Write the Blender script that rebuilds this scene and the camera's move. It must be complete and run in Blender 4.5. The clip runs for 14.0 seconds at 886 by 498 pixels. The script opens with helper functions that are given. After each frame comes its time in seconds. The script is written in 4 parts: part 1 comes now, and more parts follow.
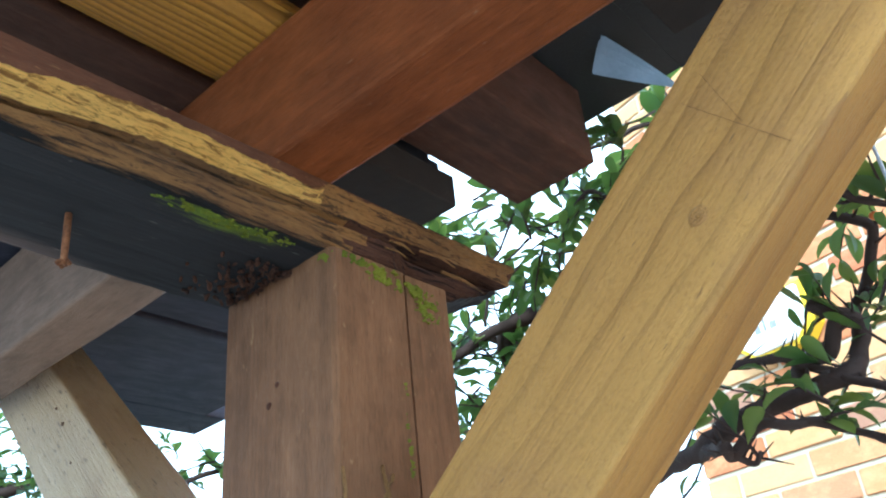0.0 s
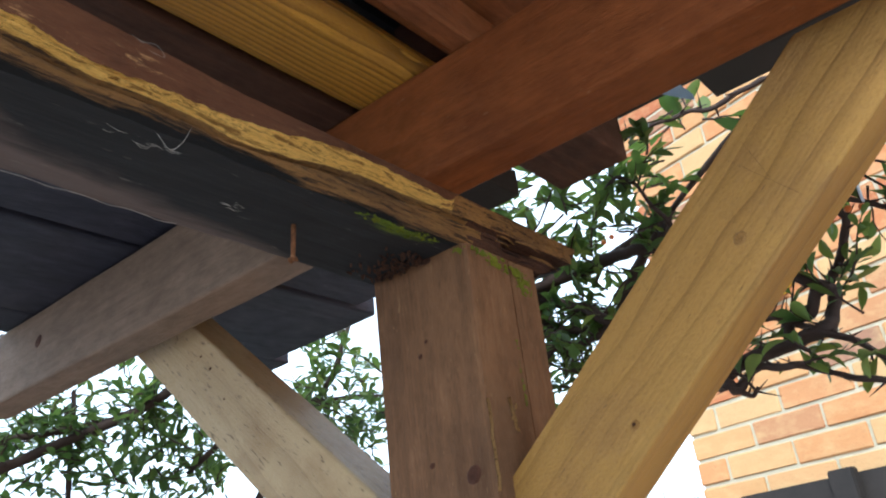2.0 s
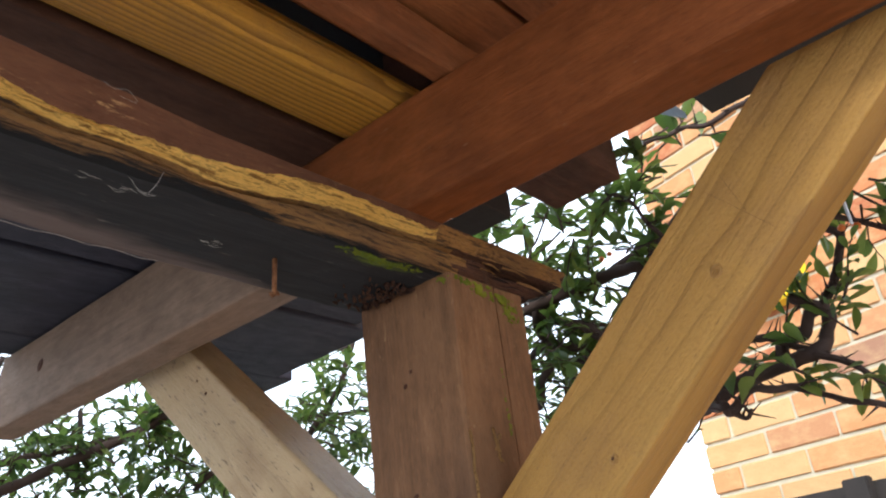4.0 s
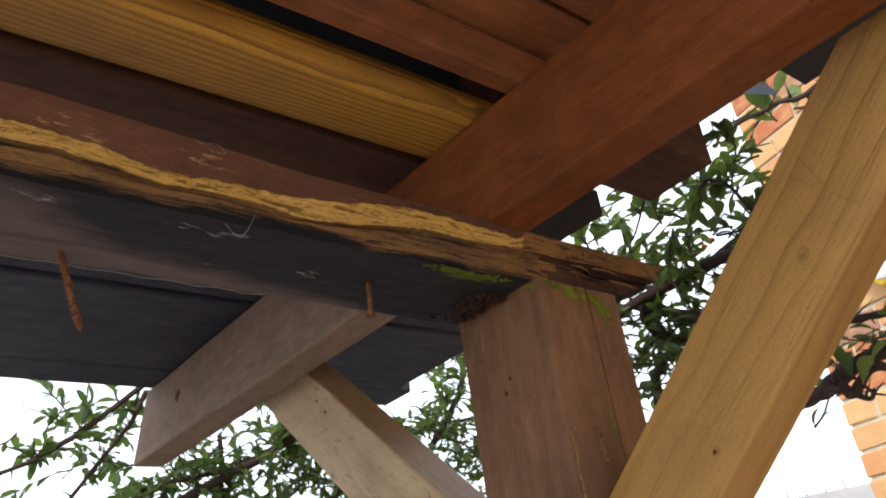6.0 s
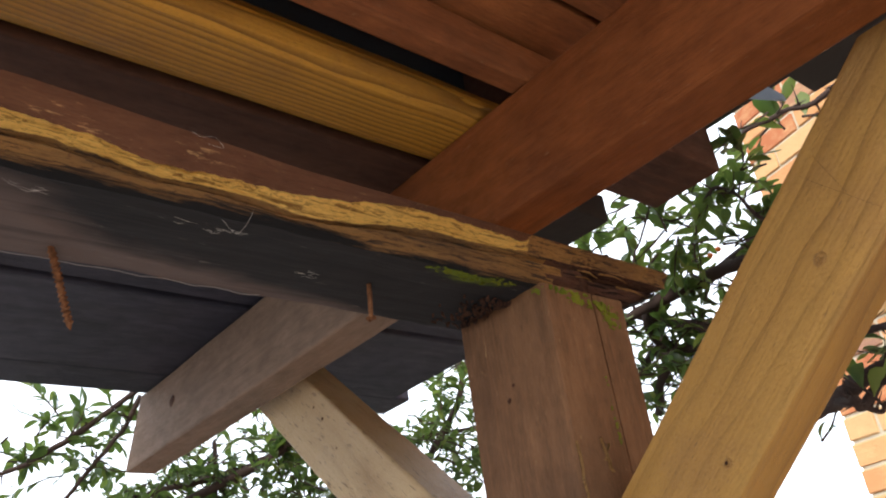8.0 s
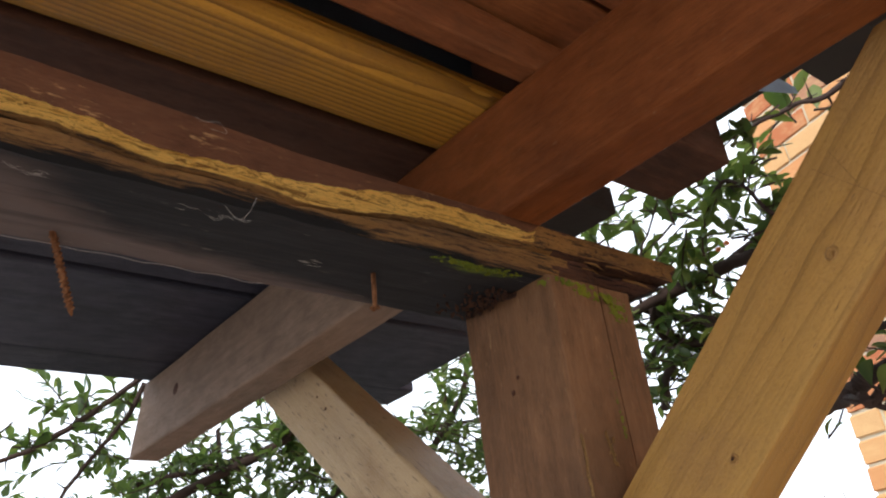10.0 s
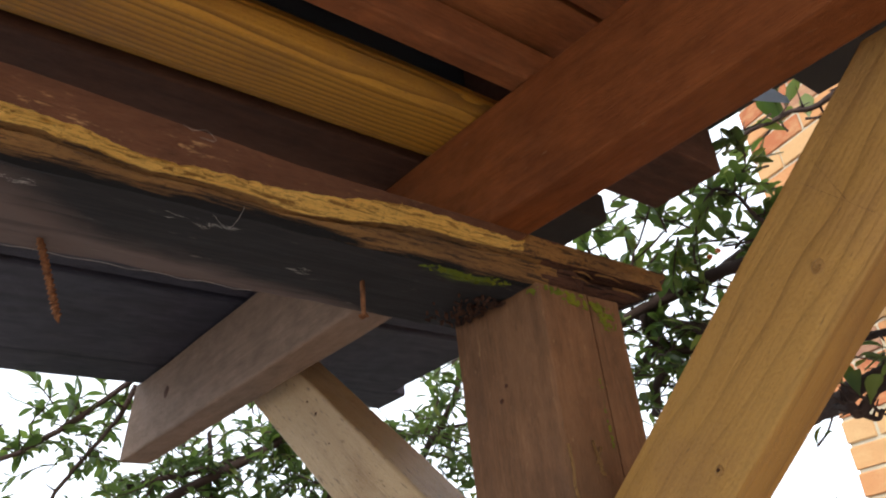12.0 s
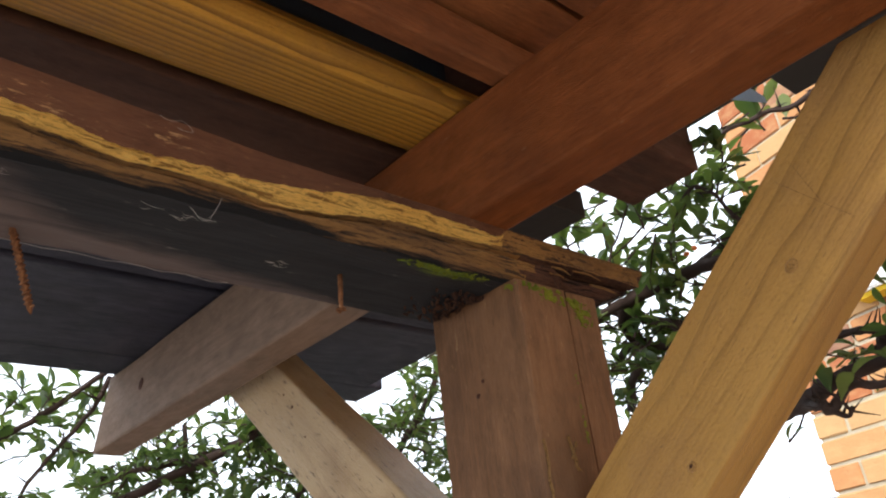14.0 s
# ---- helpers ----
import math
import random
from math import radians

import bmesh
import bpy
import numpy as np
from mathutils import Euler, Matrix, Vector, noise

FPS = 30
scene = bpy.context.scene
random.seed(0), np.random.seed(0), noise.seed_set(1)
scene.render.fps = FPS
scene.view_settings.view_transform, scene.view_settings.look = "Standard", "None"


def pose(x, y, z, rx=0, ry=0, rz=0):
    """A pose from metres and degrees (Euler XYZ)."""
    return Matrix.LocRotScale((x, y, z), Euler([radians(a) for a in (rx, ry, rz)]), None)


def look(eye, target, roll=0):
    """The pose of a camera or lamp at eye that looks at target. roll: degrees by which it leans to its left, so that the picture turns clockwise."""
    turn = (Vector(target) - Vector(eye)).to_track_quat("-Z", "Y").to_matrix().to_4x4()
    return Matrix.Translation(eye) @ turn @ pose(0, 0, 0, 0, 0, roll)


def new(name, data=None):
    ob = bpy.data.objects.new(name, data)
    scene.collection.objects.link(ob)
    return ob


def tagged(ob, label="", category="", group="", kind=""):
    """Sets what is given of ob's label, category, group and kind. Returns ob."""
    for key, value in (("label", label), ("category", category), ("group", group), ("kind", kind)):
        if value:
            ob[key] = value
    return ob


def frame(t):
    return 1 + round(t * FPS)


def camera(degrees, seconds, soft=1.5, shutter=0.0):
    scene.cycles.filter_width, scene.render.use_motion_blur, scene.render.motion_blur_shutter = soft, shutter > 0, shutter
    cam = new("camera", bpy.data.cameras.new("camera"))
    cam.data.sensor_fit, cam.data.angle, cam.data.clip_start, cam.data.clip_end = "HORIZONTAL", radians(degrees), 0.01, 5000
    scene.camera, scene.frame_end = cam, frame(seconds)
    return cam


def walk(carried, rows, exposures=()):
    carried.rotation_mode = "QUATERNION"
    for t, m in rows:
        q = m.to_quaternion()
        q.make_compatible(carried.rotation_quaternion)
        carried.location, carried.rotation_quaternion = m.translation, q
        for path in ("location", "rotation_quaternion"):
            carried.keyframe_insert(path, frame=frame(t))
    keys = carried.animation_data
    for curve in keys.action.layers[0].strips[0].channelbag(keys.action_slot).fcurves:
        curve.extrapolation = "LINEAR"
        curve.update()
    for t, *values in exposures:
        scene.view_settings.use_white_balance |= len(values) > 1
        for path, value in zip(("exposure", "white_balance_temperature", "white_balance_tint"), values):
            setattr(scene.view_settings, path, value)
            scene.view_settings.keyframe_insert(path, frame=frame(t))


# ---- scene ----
cam = camera(58.0, 14.0, soft=2.1)
PATH = [
    (0, (-0.2510, -0.2908, 1.7776), (1.0829, 0.8343, 2.7547), -6.072),
    (0.5, (-0.3170, -0.3188, 1.7570), (1.0204, 0.7981, 2.7388), -6.881),
    (1, (-0.4283, -0.3168, 1.7442), (0.9499, 0.7749, 2.6975), -7.065),
    (1.5, (-0.4458, -0.3292, 1.7383), (0.9615, 0.7784, 2.6286), -6.872),
    (2, (-0.4419, -0.3304, 1.7405), (0.9780, 0.7997, 2.5811), -6.724),
    (2.5, (-0.4408, -0.3321, 1.7441), (0.9818, 0.7980, 2.5802), -5.837),
    (2.7, (-0.4455, -0.3303, 1.7440), (0.9811, 0.7961, 2.5783), -5.729),
    (4.8, (-0.4234, -0.3808, 1.7608), (0.8517, 0.8811, 2.6450), -9.466),
    (5, (-0.4275, -0.3837, 1.7600), (0.7861, 0.9295, 2.6558), -9.229),
    (5.5, (-0.4280, -0.3820, 1.7517), (0.7526, 0.9599, 2.6493), -8.915),
    (6, (-0.4273, -0.3861, 1.7521), (0.7488, 0.9638, 2.6434), -8.610),
    (6.5, (-0.4284, -0.3831, 1.7518), (0.7530, 0.9646, 2.6394), -8.282),
    (7, (-0.4244, -0.3791, 1.7534), (0.7548, 0.9732, 2.6370), -8.081),
    (7.5, (-0.4214, -0.3736, 1.7553), (0.7516, 0.9657, 2.6666), -8.001),
    (8, (-0.4191, -0.3704, 1.7540), (0.7543, 0.9661, 2.6690), -7.964),
    (10.5, (-0.4144, -0.3660, 1.7565), (0.7510, 0.9894, 2.6535), -6.855),
    (11, (-0.4149, -0.3703, 1.7581), (0.7533, 0.9826, 2.6552), -6.749),
    (11.5, (-0.4142, -0.3725, 1.7588), (0.7561, 0.9761, 2.6598), -6.683),
    (12, (-0.4121, -0.3716, 1.7593), (0.7598, 0.9761, 2.6595), -6.712),
    (12.5, (-0.4106, -0.3701, 1.7586), (0.7676, 0.9758, 2.6533), -6.805),
    (13, (-0.4114, -0.3734, 1.7601), (0.7691, 0.9748, 2.6482), -6.515),
    (13.5, (-0.4108, -0.3741, 1.7602), (0.7840, 0.9651, 2.6427), -6.584),
    (14, (-0.4117, -0.3723, 1.7602), (0.8037, 0.9499, 2.6403), -6.720),
]
# seconds, stops, kelvin, tint
EXPOSURES = [(0.0, 1.33, 4670, -7), (1.5, 0.99, 4970, -3), (2.5, 0.61, 5520, 3), (5.0, 0.94, 5800, 7), (5.5, 0.70, 5900, 9), (6.5, 0.45, 6170, 10), (7.5, 0.49, 6170, 10), (8.0, 0.66, 6170, 10), (10.5, 0.41, 6170, 10), (12.5, 0.47, 6170, 10), (14.0, 0.59, 6170, 9)]
walk(cam, [(t, look(eye, target, roll)) for t, eye, target, roll in PATH], EXPOSURES)

# ---- daylight: bright overcast sky with a weak, wide sun ----
world = bpy.data.worlds.new("overcast_sky")
scene.world = world
world.use_nodes = True
wn, wl = world.node_tree.nodes, world.node_tree.links
sky = wn.new("ShaderNodeTexSky")
sky.sky_type = "NISHITA"
sky.sun_disc = False
SUN_UP, SUN_ROUND = radians(34), radians(246)
sky.sun_elevation, sky.sun_rotation = SUN_UP, SUN_ROUND
sky.air_density, sky.dust_density, sky.ozone_density = 1.0, 4.0, 1.0
cloud = wn.new("ShaderNodeMixRGB")
cloud.inputs[0].default_value = 0.75
cloud.inputs[2].default_value = (12.0, 12.3, 12.8, 1)
wl.new(sky.outputs[0], cloud.inputs[1])
wl.new(cloud.outputs[0], wn["Background"].inputs[0])
wn["Background"].inputs[1].default_value = 0.15
sun_data = bpy.data.lights.new("sun", "SUN")
sun_data.energy, sun_data.angle, sun_data.color = 2.0, radians(12), (1.0, 0.92, 0.80)
sun = new("sun", sun_data)
sun_from = Vector((math.sin(SUN_ROUND) * math.cos(SUN_UP), math.cos(SUN_ROUND) * math.cos(SUN_UP), math.sin(SUN_UP)))
sun.matrix_world = look(sun_from * 20, (0, 0, 0))


# ---- materials ----
class Nodes:
    """Short hand for building a node material."""

    def __init__(self, name):
        self.mat = bpy.data.materials.new(name)
        self.mat.use_nodes = True
        self.nt = self.mat.node_tree
        self.bsdf = self.nt.nodes["Principled BSDF"]
        self.out = self.nt.nodes["Material Output"]

    def n(self, kind, **inputs):
        node = self.nt.nodes.new("ShaderNode" + kind)
        for key, value in inputs.items():
            self.put(node.inputs[key.replace("_", " ")], value)
        return node

    def put(self, socket, value):
        if isinstance(value, bpy.types.NodeSocket):
            self.nt.links.new(value, socket)
        else:
            socket.default_value = value

    def coords(self, scale=(1, 1, 1), shift=None):
        c = self.n("TexCoord").outputs["Object"]
        m = self.n("Mapping", Vector=c, Scale=scale)
        if shift is not None:
            self.put(m.inputs["Location"], shift)
        return m.outputs[0]

    def random_shift(self, size=37.0):
        r = self.n("ObjectInfo").outputs["Random"]
        v = self.n("VectorMath")
        v.operation = "SCALE"
        self.put(v.inputs[0], (1.0, 0.7, 1.3))
        self.put(v.inputs["Scale"], self.math("MULTIPLY", r, size))
        return v.outputs[0]

    def math(self, op, a, b=0.0, clamp=False):
        node = self.nt.nodes.new("ShaderNodeMath")
        node.operation, node.use_clamp = op, clamp
        self.put(node.inputs[0], a)
        self.put(node.inputs[1], b)
        return node.outputs[0]

    def noise(self, vector, scale, detail=6.0, rough=0.6, distort=0.0):
        return self.n("TexNoise", Vector=vector, Scale=scale, Detail=detail, Roughness=rough, Distortion=distort).outputs["Fac"]

    def ramp(self, fac, stops):
        node = self.n("ValToRGB", Fac=fac)
        e = node.color_ramp.elements
        while len(e) < len(stops):
            e.new(0.5)
        for slot, (at, col) in zip(e, stops):
            slot.position = at
            slot.color = (*col, 1) if len(col) == 3 else col
        return node.outputs[0]

    def step(self, fac, lo, hi):
        node = self.n("MapRange", Value=fac)
        node.inputs["From Min"].default_value, node.inputs["From Max"].default_value = lo, hi
        return node.outputs[0]

    def mix(self, fac, a, b, blend="MIX"):
        node = self.nt.nodes.new("ShaderNodeMixRGB")
        node.blend_type = blend
        for s, v in zip(node.inputs, (fac, a, b)):
            if isinstance(v, tuple) and len(v) == 3:
                v = (*v, 1)
            self.put(s, v)
        return node.outputs[0]

    def done(self, color, rough, bump=None, depth=0.001, strength=0.6, shine=0.22):
        self.bsdf.inputs["Specular IOR Level"].default_value = shine
        self.put(self.bsdf.inputs["Base Color"], color)
        self.put(self.bsdf.inputs["Roughness"], rough)
        if bump is not None:
            b = self.n("Bump", Height=bump, Strength=strength, Distance=depth)
            self.put(self.bsdf.inputs["Normal"], b.outputs[0])
        return self.mat


def grain(k, fine=1.0, shift=None):
    """Stretched noise along local x: broad growth bands and fine fibre."""
    broad = k.noise(k.coords((1.2, 22, 22), shift), 1.0 * fine, 4, 0.55, 0.6)
    fibre = k.noise(k.coords((14, 480, 480), shift), 1.0 * fine, 5, 0.7)
    return broad, fibre


def raw_timber(name, light, mid, dark, bands=14.0, stain=(0.25, 0.13, 0.05), lines=0.55, bend=0.55, patchy=1.0, fuzz=0.2, sharp=3.0, knots=(), flecks=0.70):
    """Unpainted sawn softwood: growth rings, fibre, blotches and a few knots."""
    k = Nodes(name)
    shift = k.random_shift()
    c = k.coords((1, 1, 1), shift)
    warp = k.noise(k.coords((2.2, 9, 9), shift), 1.0, 3, 0.5)
    sep = k.n("SeparateXYZ", Vector=c)
    across = sep.outputs[2]
    own = k.n("SeparateXYZ", Vector=k.coords())
    for kx, kz in knots:  # the grain parts round each knot
        du = k.math("MULTIPLY", k.math("SUBTRACT", own.outputs[0], kx), 1 / 0.024)
        dz = k.math("SUBTRACT", own.outputs[2], kz)
        dv = k.math("MULTIPLY", dz, 1 / 0.011)
        near = k.math("EXPONENT", k.math("MULTIPLY", k.math("ADD", k.math("MULTIPLY", du, du), k.math("MULTIPLY", dv, dv)), -1.0))
        across = k.math("SUBTRACT", across, k.math("MULTIPLY", k.math("MULTIPLY", dz, near), 1.1))
    if knots:
        ring = k.math("ADD", across, k.math("MULTIPLY", sep.outputs[1], 0.55))
    else:
        ring = k.math("ADD", k.math("MULTIPLY", sep.outputs[1], 1.0), k.math("MULTIPLY", across, 0.55))
    ring = k.math("ADD", k.math("MULTIPLY", ring, bands * 22), k.math("MULTIPLY", warp, bands * bend))
    saw = k.math("FRACT", ring)
    line = k.math("POWER", saw, sharp)
    broad, fibre = grain(k, 1.0, shift)
    col = k.ramp(broad, [(0.3, light), (0.7, mid)])
    fade = k.step(k.noise(k.coords((3, 14, 14), shift), 1.0, 3, 0.5), 0.35, 0.65)
    line = k.math("MULTIPLY", line, k.math("ADD", k.math("MULTIPLY", fade, patchy), 1.0 - patchy))
    col = k.mix(k.math("MULTIPLY", line, lines), col, dark)
    col = k.mix(k.math("MULTIPLY", k.step(fibre, 0.5, 0.8), fuzz), col, dark)
    blot = k.noise(k.coords((14, 20, 20), shift), 1.0, 5, 0.6)
    col = k.mix(k.math("MULTIPLY", k.step(blot, 0.50, 0.72), 0.50), col, stain)
    speck = k.noise(k.coords((70, 460, 460), shift), 1.0, 2, 0.5)
    col = k.mix(k.math("MULTIPLY", k.step(speck, flecks, flecks + 0.05), 0.65), col, (0.10, 0.055, 0.03))
    nap = k.noise(k.coords((420, 650, 650), shift), 1.0, 4, 0.7)
    col = k.mix(k.math("MULTIPLY", k.step(nap, 0.5, 0.7), 0.34), col, dark)
    bump = k.math("ADD", k.math("ADD", k.math("MULTIPLY", line, -0.5), k.math("MULTIPLY", nap, 0.6)), k.math("ADD", fibre, k.math("MULTIPLY", broad, 0.6)))
    return k.done(col, k.step(fibre, -0.6, 2.2), bump, 0.0015, 0.9)


def stained_timber(name, light, dark, wear=(0.30, 0.18, 0.10), wear_at=0.70, gloss=0.5, dirt=0.4, shine=0.12):
    """Brown wood stain over planed softwood, rubbed and scuffed in places."""
    k = Nodes(name)
    shift = k.random_shift()
    broad, fibre = grain(k, 1.0, shift)
    blot = k.noise(k.coords((5, 8, 8), shift), 1.0, 6, 0.62)
    col = k.ramp(blot, [(0.32, dark), (0.68, light)])
    col = k.mix(k.math("MULTIPLY", k.step(broad, 0.45, 0.72), 0.5), col, dark)
    col = k.mix(k.math("MULTIPLY", k.step(fibre, 0.52, 0.8), 0.3), col, tuple(0.45 * v for v in dark))
    mott = k.noise(k.coords((30, 70, 70), shift), 1.0, 7, 0.7)
    col = k.mix(k.math("MULTIPLY", k.step(mott, 0.5, 0.72), 0.45), col, tuple(0.5 * v for v in dark))
    col = k.mix(k.math("MULTIPLY", k.step(mott, 0.48, 0.3), 0.3), col, tuple(1.35 * v for v in light))
    pores = k.noise(k.coords((110, 1500, 1500), shift), 1.0, 3, 0.65)
    col = k.mix(k.math("MULTIPLY", k.step(pores, 0.50, 0.68), 0.42), col, tuple(0.4 * v for v in dark))
    streak = k.noise(k.coords((4, 130, 130), shift), 1.0, 5, 0.65)
    col = k.mix(k.math("MULTIPLY", k.step(streak, 0.50, 0.66), 0.22), col, tuple(0.5 * v for v in dark))
    col = k.mix(k.math("MULTIPLY", k.step(streak, 0.46, 0.32), 0.20), col, tuple(1.4 * v for v in light))
    speck = k.noise(k.coords((150, 420, 420), shift), 1.0, 3, 0.6)
    col = k.mix(k.math("MULTIPLY", k.step(speck, 0.665, 0.74), 0.5), col, wear)
    scuff = k.noise(k.coords((24, 110, 110), shift), 1.0, 8, 0.75)
    col = k.mix(k.math("MULTIPLY", k.step(scuff, wear_at, wear_at + 0.05), 0.7), col, wear)
    grime = k.noise(k.coords((3, 4, 4), shift), 2.0, 5, 0.65)
    col = k.mix(k.math("MULTIPLY", k.step(grime, 0.5, 0.8), dirt), col, (0.02, 0.016, 0.014))
    bump = k.math("ADD", k.math("ADD", k.math("MULTIPLY", fibre, 0.7), k.math("MULTIPLY", pores, -0.5)), k.math("ADD", broad, k.math("ADD", k.math("MULTIPLY", scuff, 0.5), mott)))
    return k.done(col, k.math("ADD", k.math("MULTIPLY", mott, 0.4), gloss - 0.1), bump, 0.0014, 0.8, shine)


def rot_timber(name, a, b, c, crumb=60.0, depth=0.004, black_below=0.0, crack=0.55):
    """Decayed wood: broken fibre in long splinters with dark cracks."""
    k = Nodes(name)
    shift = None
    long = k.noise(k.coords((22, 330, 330), shift), 1.0, 8, 0.78, 0.8)
    crumbs = k.noise(k.coords((crumb * 3, crumb * 11, crumb * 11), shift), 1.0, 7, 0.75)
    hair = k.noise(k.coords((50, 850, 850), shift), 1.0, 4, 0.7)
    blot = k.noise(k.coords((9, 14, 14), shift), 1.0, 5, 0.6)
    col = k.ramp(blot, [(0.3, a), (0.7, b)])
    col = k.mix(k.math("MULTIPLY", k.step(long, crack, crack + 0.06), 0.9), col, c)
    col = k.mix(k.math("MULTIPLY", k.step(hair, 0.5, 0.66), 0.4), col, c)
    col = k.mix(k.math("MULTIPLY", k.step(crumbs, 0.57, 0.64), 0.7), col, c)
    if black_below:  # blackens below this height in ragged tongues
        up = k.math("MULTIPLY", k.math("SUBTRACT", black_below, k.n("SeparateXYZ", Vector=k.coords()).outputs[2]), 110.0)
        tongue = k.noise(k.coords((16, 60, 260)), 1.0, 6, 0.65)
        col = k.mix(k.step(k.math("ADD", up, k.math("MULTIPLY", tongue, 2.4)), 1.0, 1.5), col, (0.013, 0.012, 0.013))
    bump = k.math("ADD", k.math("MULTIPLY", long, -1.0), k.math("ADD", k.math("MULTIPLY", crumbs, -0.6), k.math("MULTIPLY", hair, -0.5)))
    return k.done(col, 0.85, bump, depth, 1.0)


M_TIE = stained_timber("red_brown_stain", (0.270, 0.084, 0.022), (0.165, 0.048, 0.014))
M_STUB = stained_timber("weathered_daylit_stain", (0.285, 0.195, 0.140), (0.205, 0.138, 0.100), wear=(0.36, 0.27, 0.21), wear_at=0.66, dirt=0.3)
M_POST = stained_timber("post_brown_stain", (0.235, 0.120, 0.058), (0.135, 0.066, 0.032), wear=(0.40, 0.25, 0.12), wear_at=0.66, dirt=0.45)
M_DECK = stained_timber("deck_brown_stain", (0.360, 0.130, 0.045), (0.180, 0.062, 0.026), wear_at=0.72, dirt=0.45)
M_BLOCKING = stained_timber("dark_brown_stain", (0.135, 0.062, 0.038), (0.080, 0.040, 0.028), wear=(0.12, 0.06, 0.04), wear_at=0.73, dirt=0.5)
# The blue tint puts lens haze into the soffit boards' colour.
M_SOFFIT = stained_timber("hazed_black_stain", (0.060, 0.056, 0.076), (0.024, 0.025, 0.040), wear=(0.20, 0.19, 0.20), wear_at=0.68, gloss=0.45, dirt=0.5, shine=0.2)
M_JOIST = stained_timber("weathered_joist_stain", (0.130, 0.056, 0.034), (0.062, 0.032, 0.024), wear=(0.22, 0.12, 0.07), wear_at=0.66, dirt=0.5)
M_PLATE = stained_timber("plate_flaking_stain", (0.175, 0.074, 0.036), (0.095, 0.040, 0.022), wear=(0.50, 0.29, 0.13), wear_at=0.595, dirt=0.4)
M_NEW = raw_timber("new_sawn_softwood", (0.41, 0.228, 0.060), (0.33, 0.172, 0.040), (0.13, 0.060, 0.016), bands=2.3, lines=0.80, bend=1.6, fuzz=0.3, sharp=5.0, patchy=0.75, knots=((0.0405, -0.0094), (-0.0912, -0.0195)), flecks=0.72)
M_OUT = raw_timber("pale_sawn_softwood", (0.56, 0.405, 0.225), (0.46, 0.32, 0.17), (0.26, 0.16, 0.08), bands=2.5, lines=0.4, bend=1.2, flecks=0.645)
M_YEL = raw_timber("treated_yellow_softwood", (0.68, 0.350, 0.050), (0.56, 0.265, 0.034), (0.17, 0.070, 0.014), bands=8.0, lines=1.0, bend=0.9, patchy=0.3, fuzz=0.4, sharp=2.4)
M_ROT_Y = rot_timber("fresh_broken_wood", (0.92, 0.58, 0.155), (0.80, 0.45, 0.095), (0.20, 0.085, 0.018), crack=0.53)
M_ROT_B = rot_timber("weathered_rotten_wood", (0.45, 0.230, 0.068), (0.20, 0.105, 0.044), (0.048, 0.029, 0.020), black_below=2.0055, crack=0.52)
M_SPLINTER = rot_timber("torn_post_wood", (0.42, 0.240, 0.085), (0.30, 0.160, 0.055), (0.10, 0.050, 0.020))
M_ROT_D = rot_timber("dark_rotten_wood", (0.165, 0.072, 0.040), (0.085, 0.040, 0.028), (0.014, 0.010, 0.011), crack=0.51)


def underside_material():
    """Black underside of the rotten beam: painted shade, algae and pale threads."""
    k = Nodes("shaded_black_wood")
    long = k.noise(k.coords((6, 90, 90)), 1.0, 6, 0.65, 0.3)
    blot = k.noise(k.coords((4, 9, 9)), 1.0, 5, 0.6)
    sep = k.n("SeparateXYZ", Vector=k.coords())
    # Shade put into the colour: black at the near edge and post, browner behind.
    shade_band = k.math("ADD", k.math("MULTIPLY", sep.outputs[1], 14.0), k.math("SUBTRACT", k.math("MULTIPLY", blot, 1.6), k.math("MULTIPLY", sep.outputs[0], 4.0)))
    col = k.mix(k.step(shade_band, 2.45, 2.8), (0.020, 0.019, 0.021), (0.125, 0.092, 0.084))
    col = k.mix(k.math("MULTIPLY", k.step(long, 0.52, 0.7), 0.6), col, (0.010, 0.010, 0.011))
    fx = k.math("MULTIPLY", k.math("ADD", sep.outputs[0], 0.055), 1 / 0.045)
    fy = k.math("MULTIPLY", k.math("SUBTRACT", sep.outputs[1], 0.015), 1 / 0.012)
    patch = k.math("EXPONENT", k.math("MULTIPLY", k.math("ADD", k.math("MULTIPLY", fx, fx), k.math("MULTIPLY", fy, fy)), -1.0))
    strand = k.noise(k.coords((45, 600, 600)), 1.0, 6, 0.75)
    green = k.math("MULTIPLY", k.step(k.math("ADD", k.math("MULTIPLY", patch, 0.55), strand), 0.80, 1.02), 0.8)
    col = k.mix(green, col, (0.13, 0.17, 0.012))
    thread = k.noise(k.coords((30, 260, 260)), 1.0, 4, 0.7)
    col = k.mix(k.math("MULTIPLY", k.step(thread, 0.655, 0.69), 0.6), col, (0.20, 0.17, 0.15))
    bump = k.math("ADD", k.math("MULTIPLY", long, -1.0), blot)
    return k.done(col, 0.72, bump, 0.002, 0.8)


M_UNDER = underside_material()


def moss_material():
    k = Nodes("yellow_green_moss")
    f = k.noise(k.coords((220, 220, 220)), 1.0, 4, 0.7)
    b = k.noise(k.coords((40, 40, 40)), 1.0, 4, 0.6)
    col = k.ramp(b, [(0.3, (0.08, 0.11, 0.010)), (0.7, (0.25, 0.25, 0.018))])
    col = k.mix(k.math("MULTIPLY", f, 0.5), col, (0.05, 0.06, 0.01))
    return k.done(col, 0.95, f, 0.002, 1.0)


M_MOSS = moss_material()


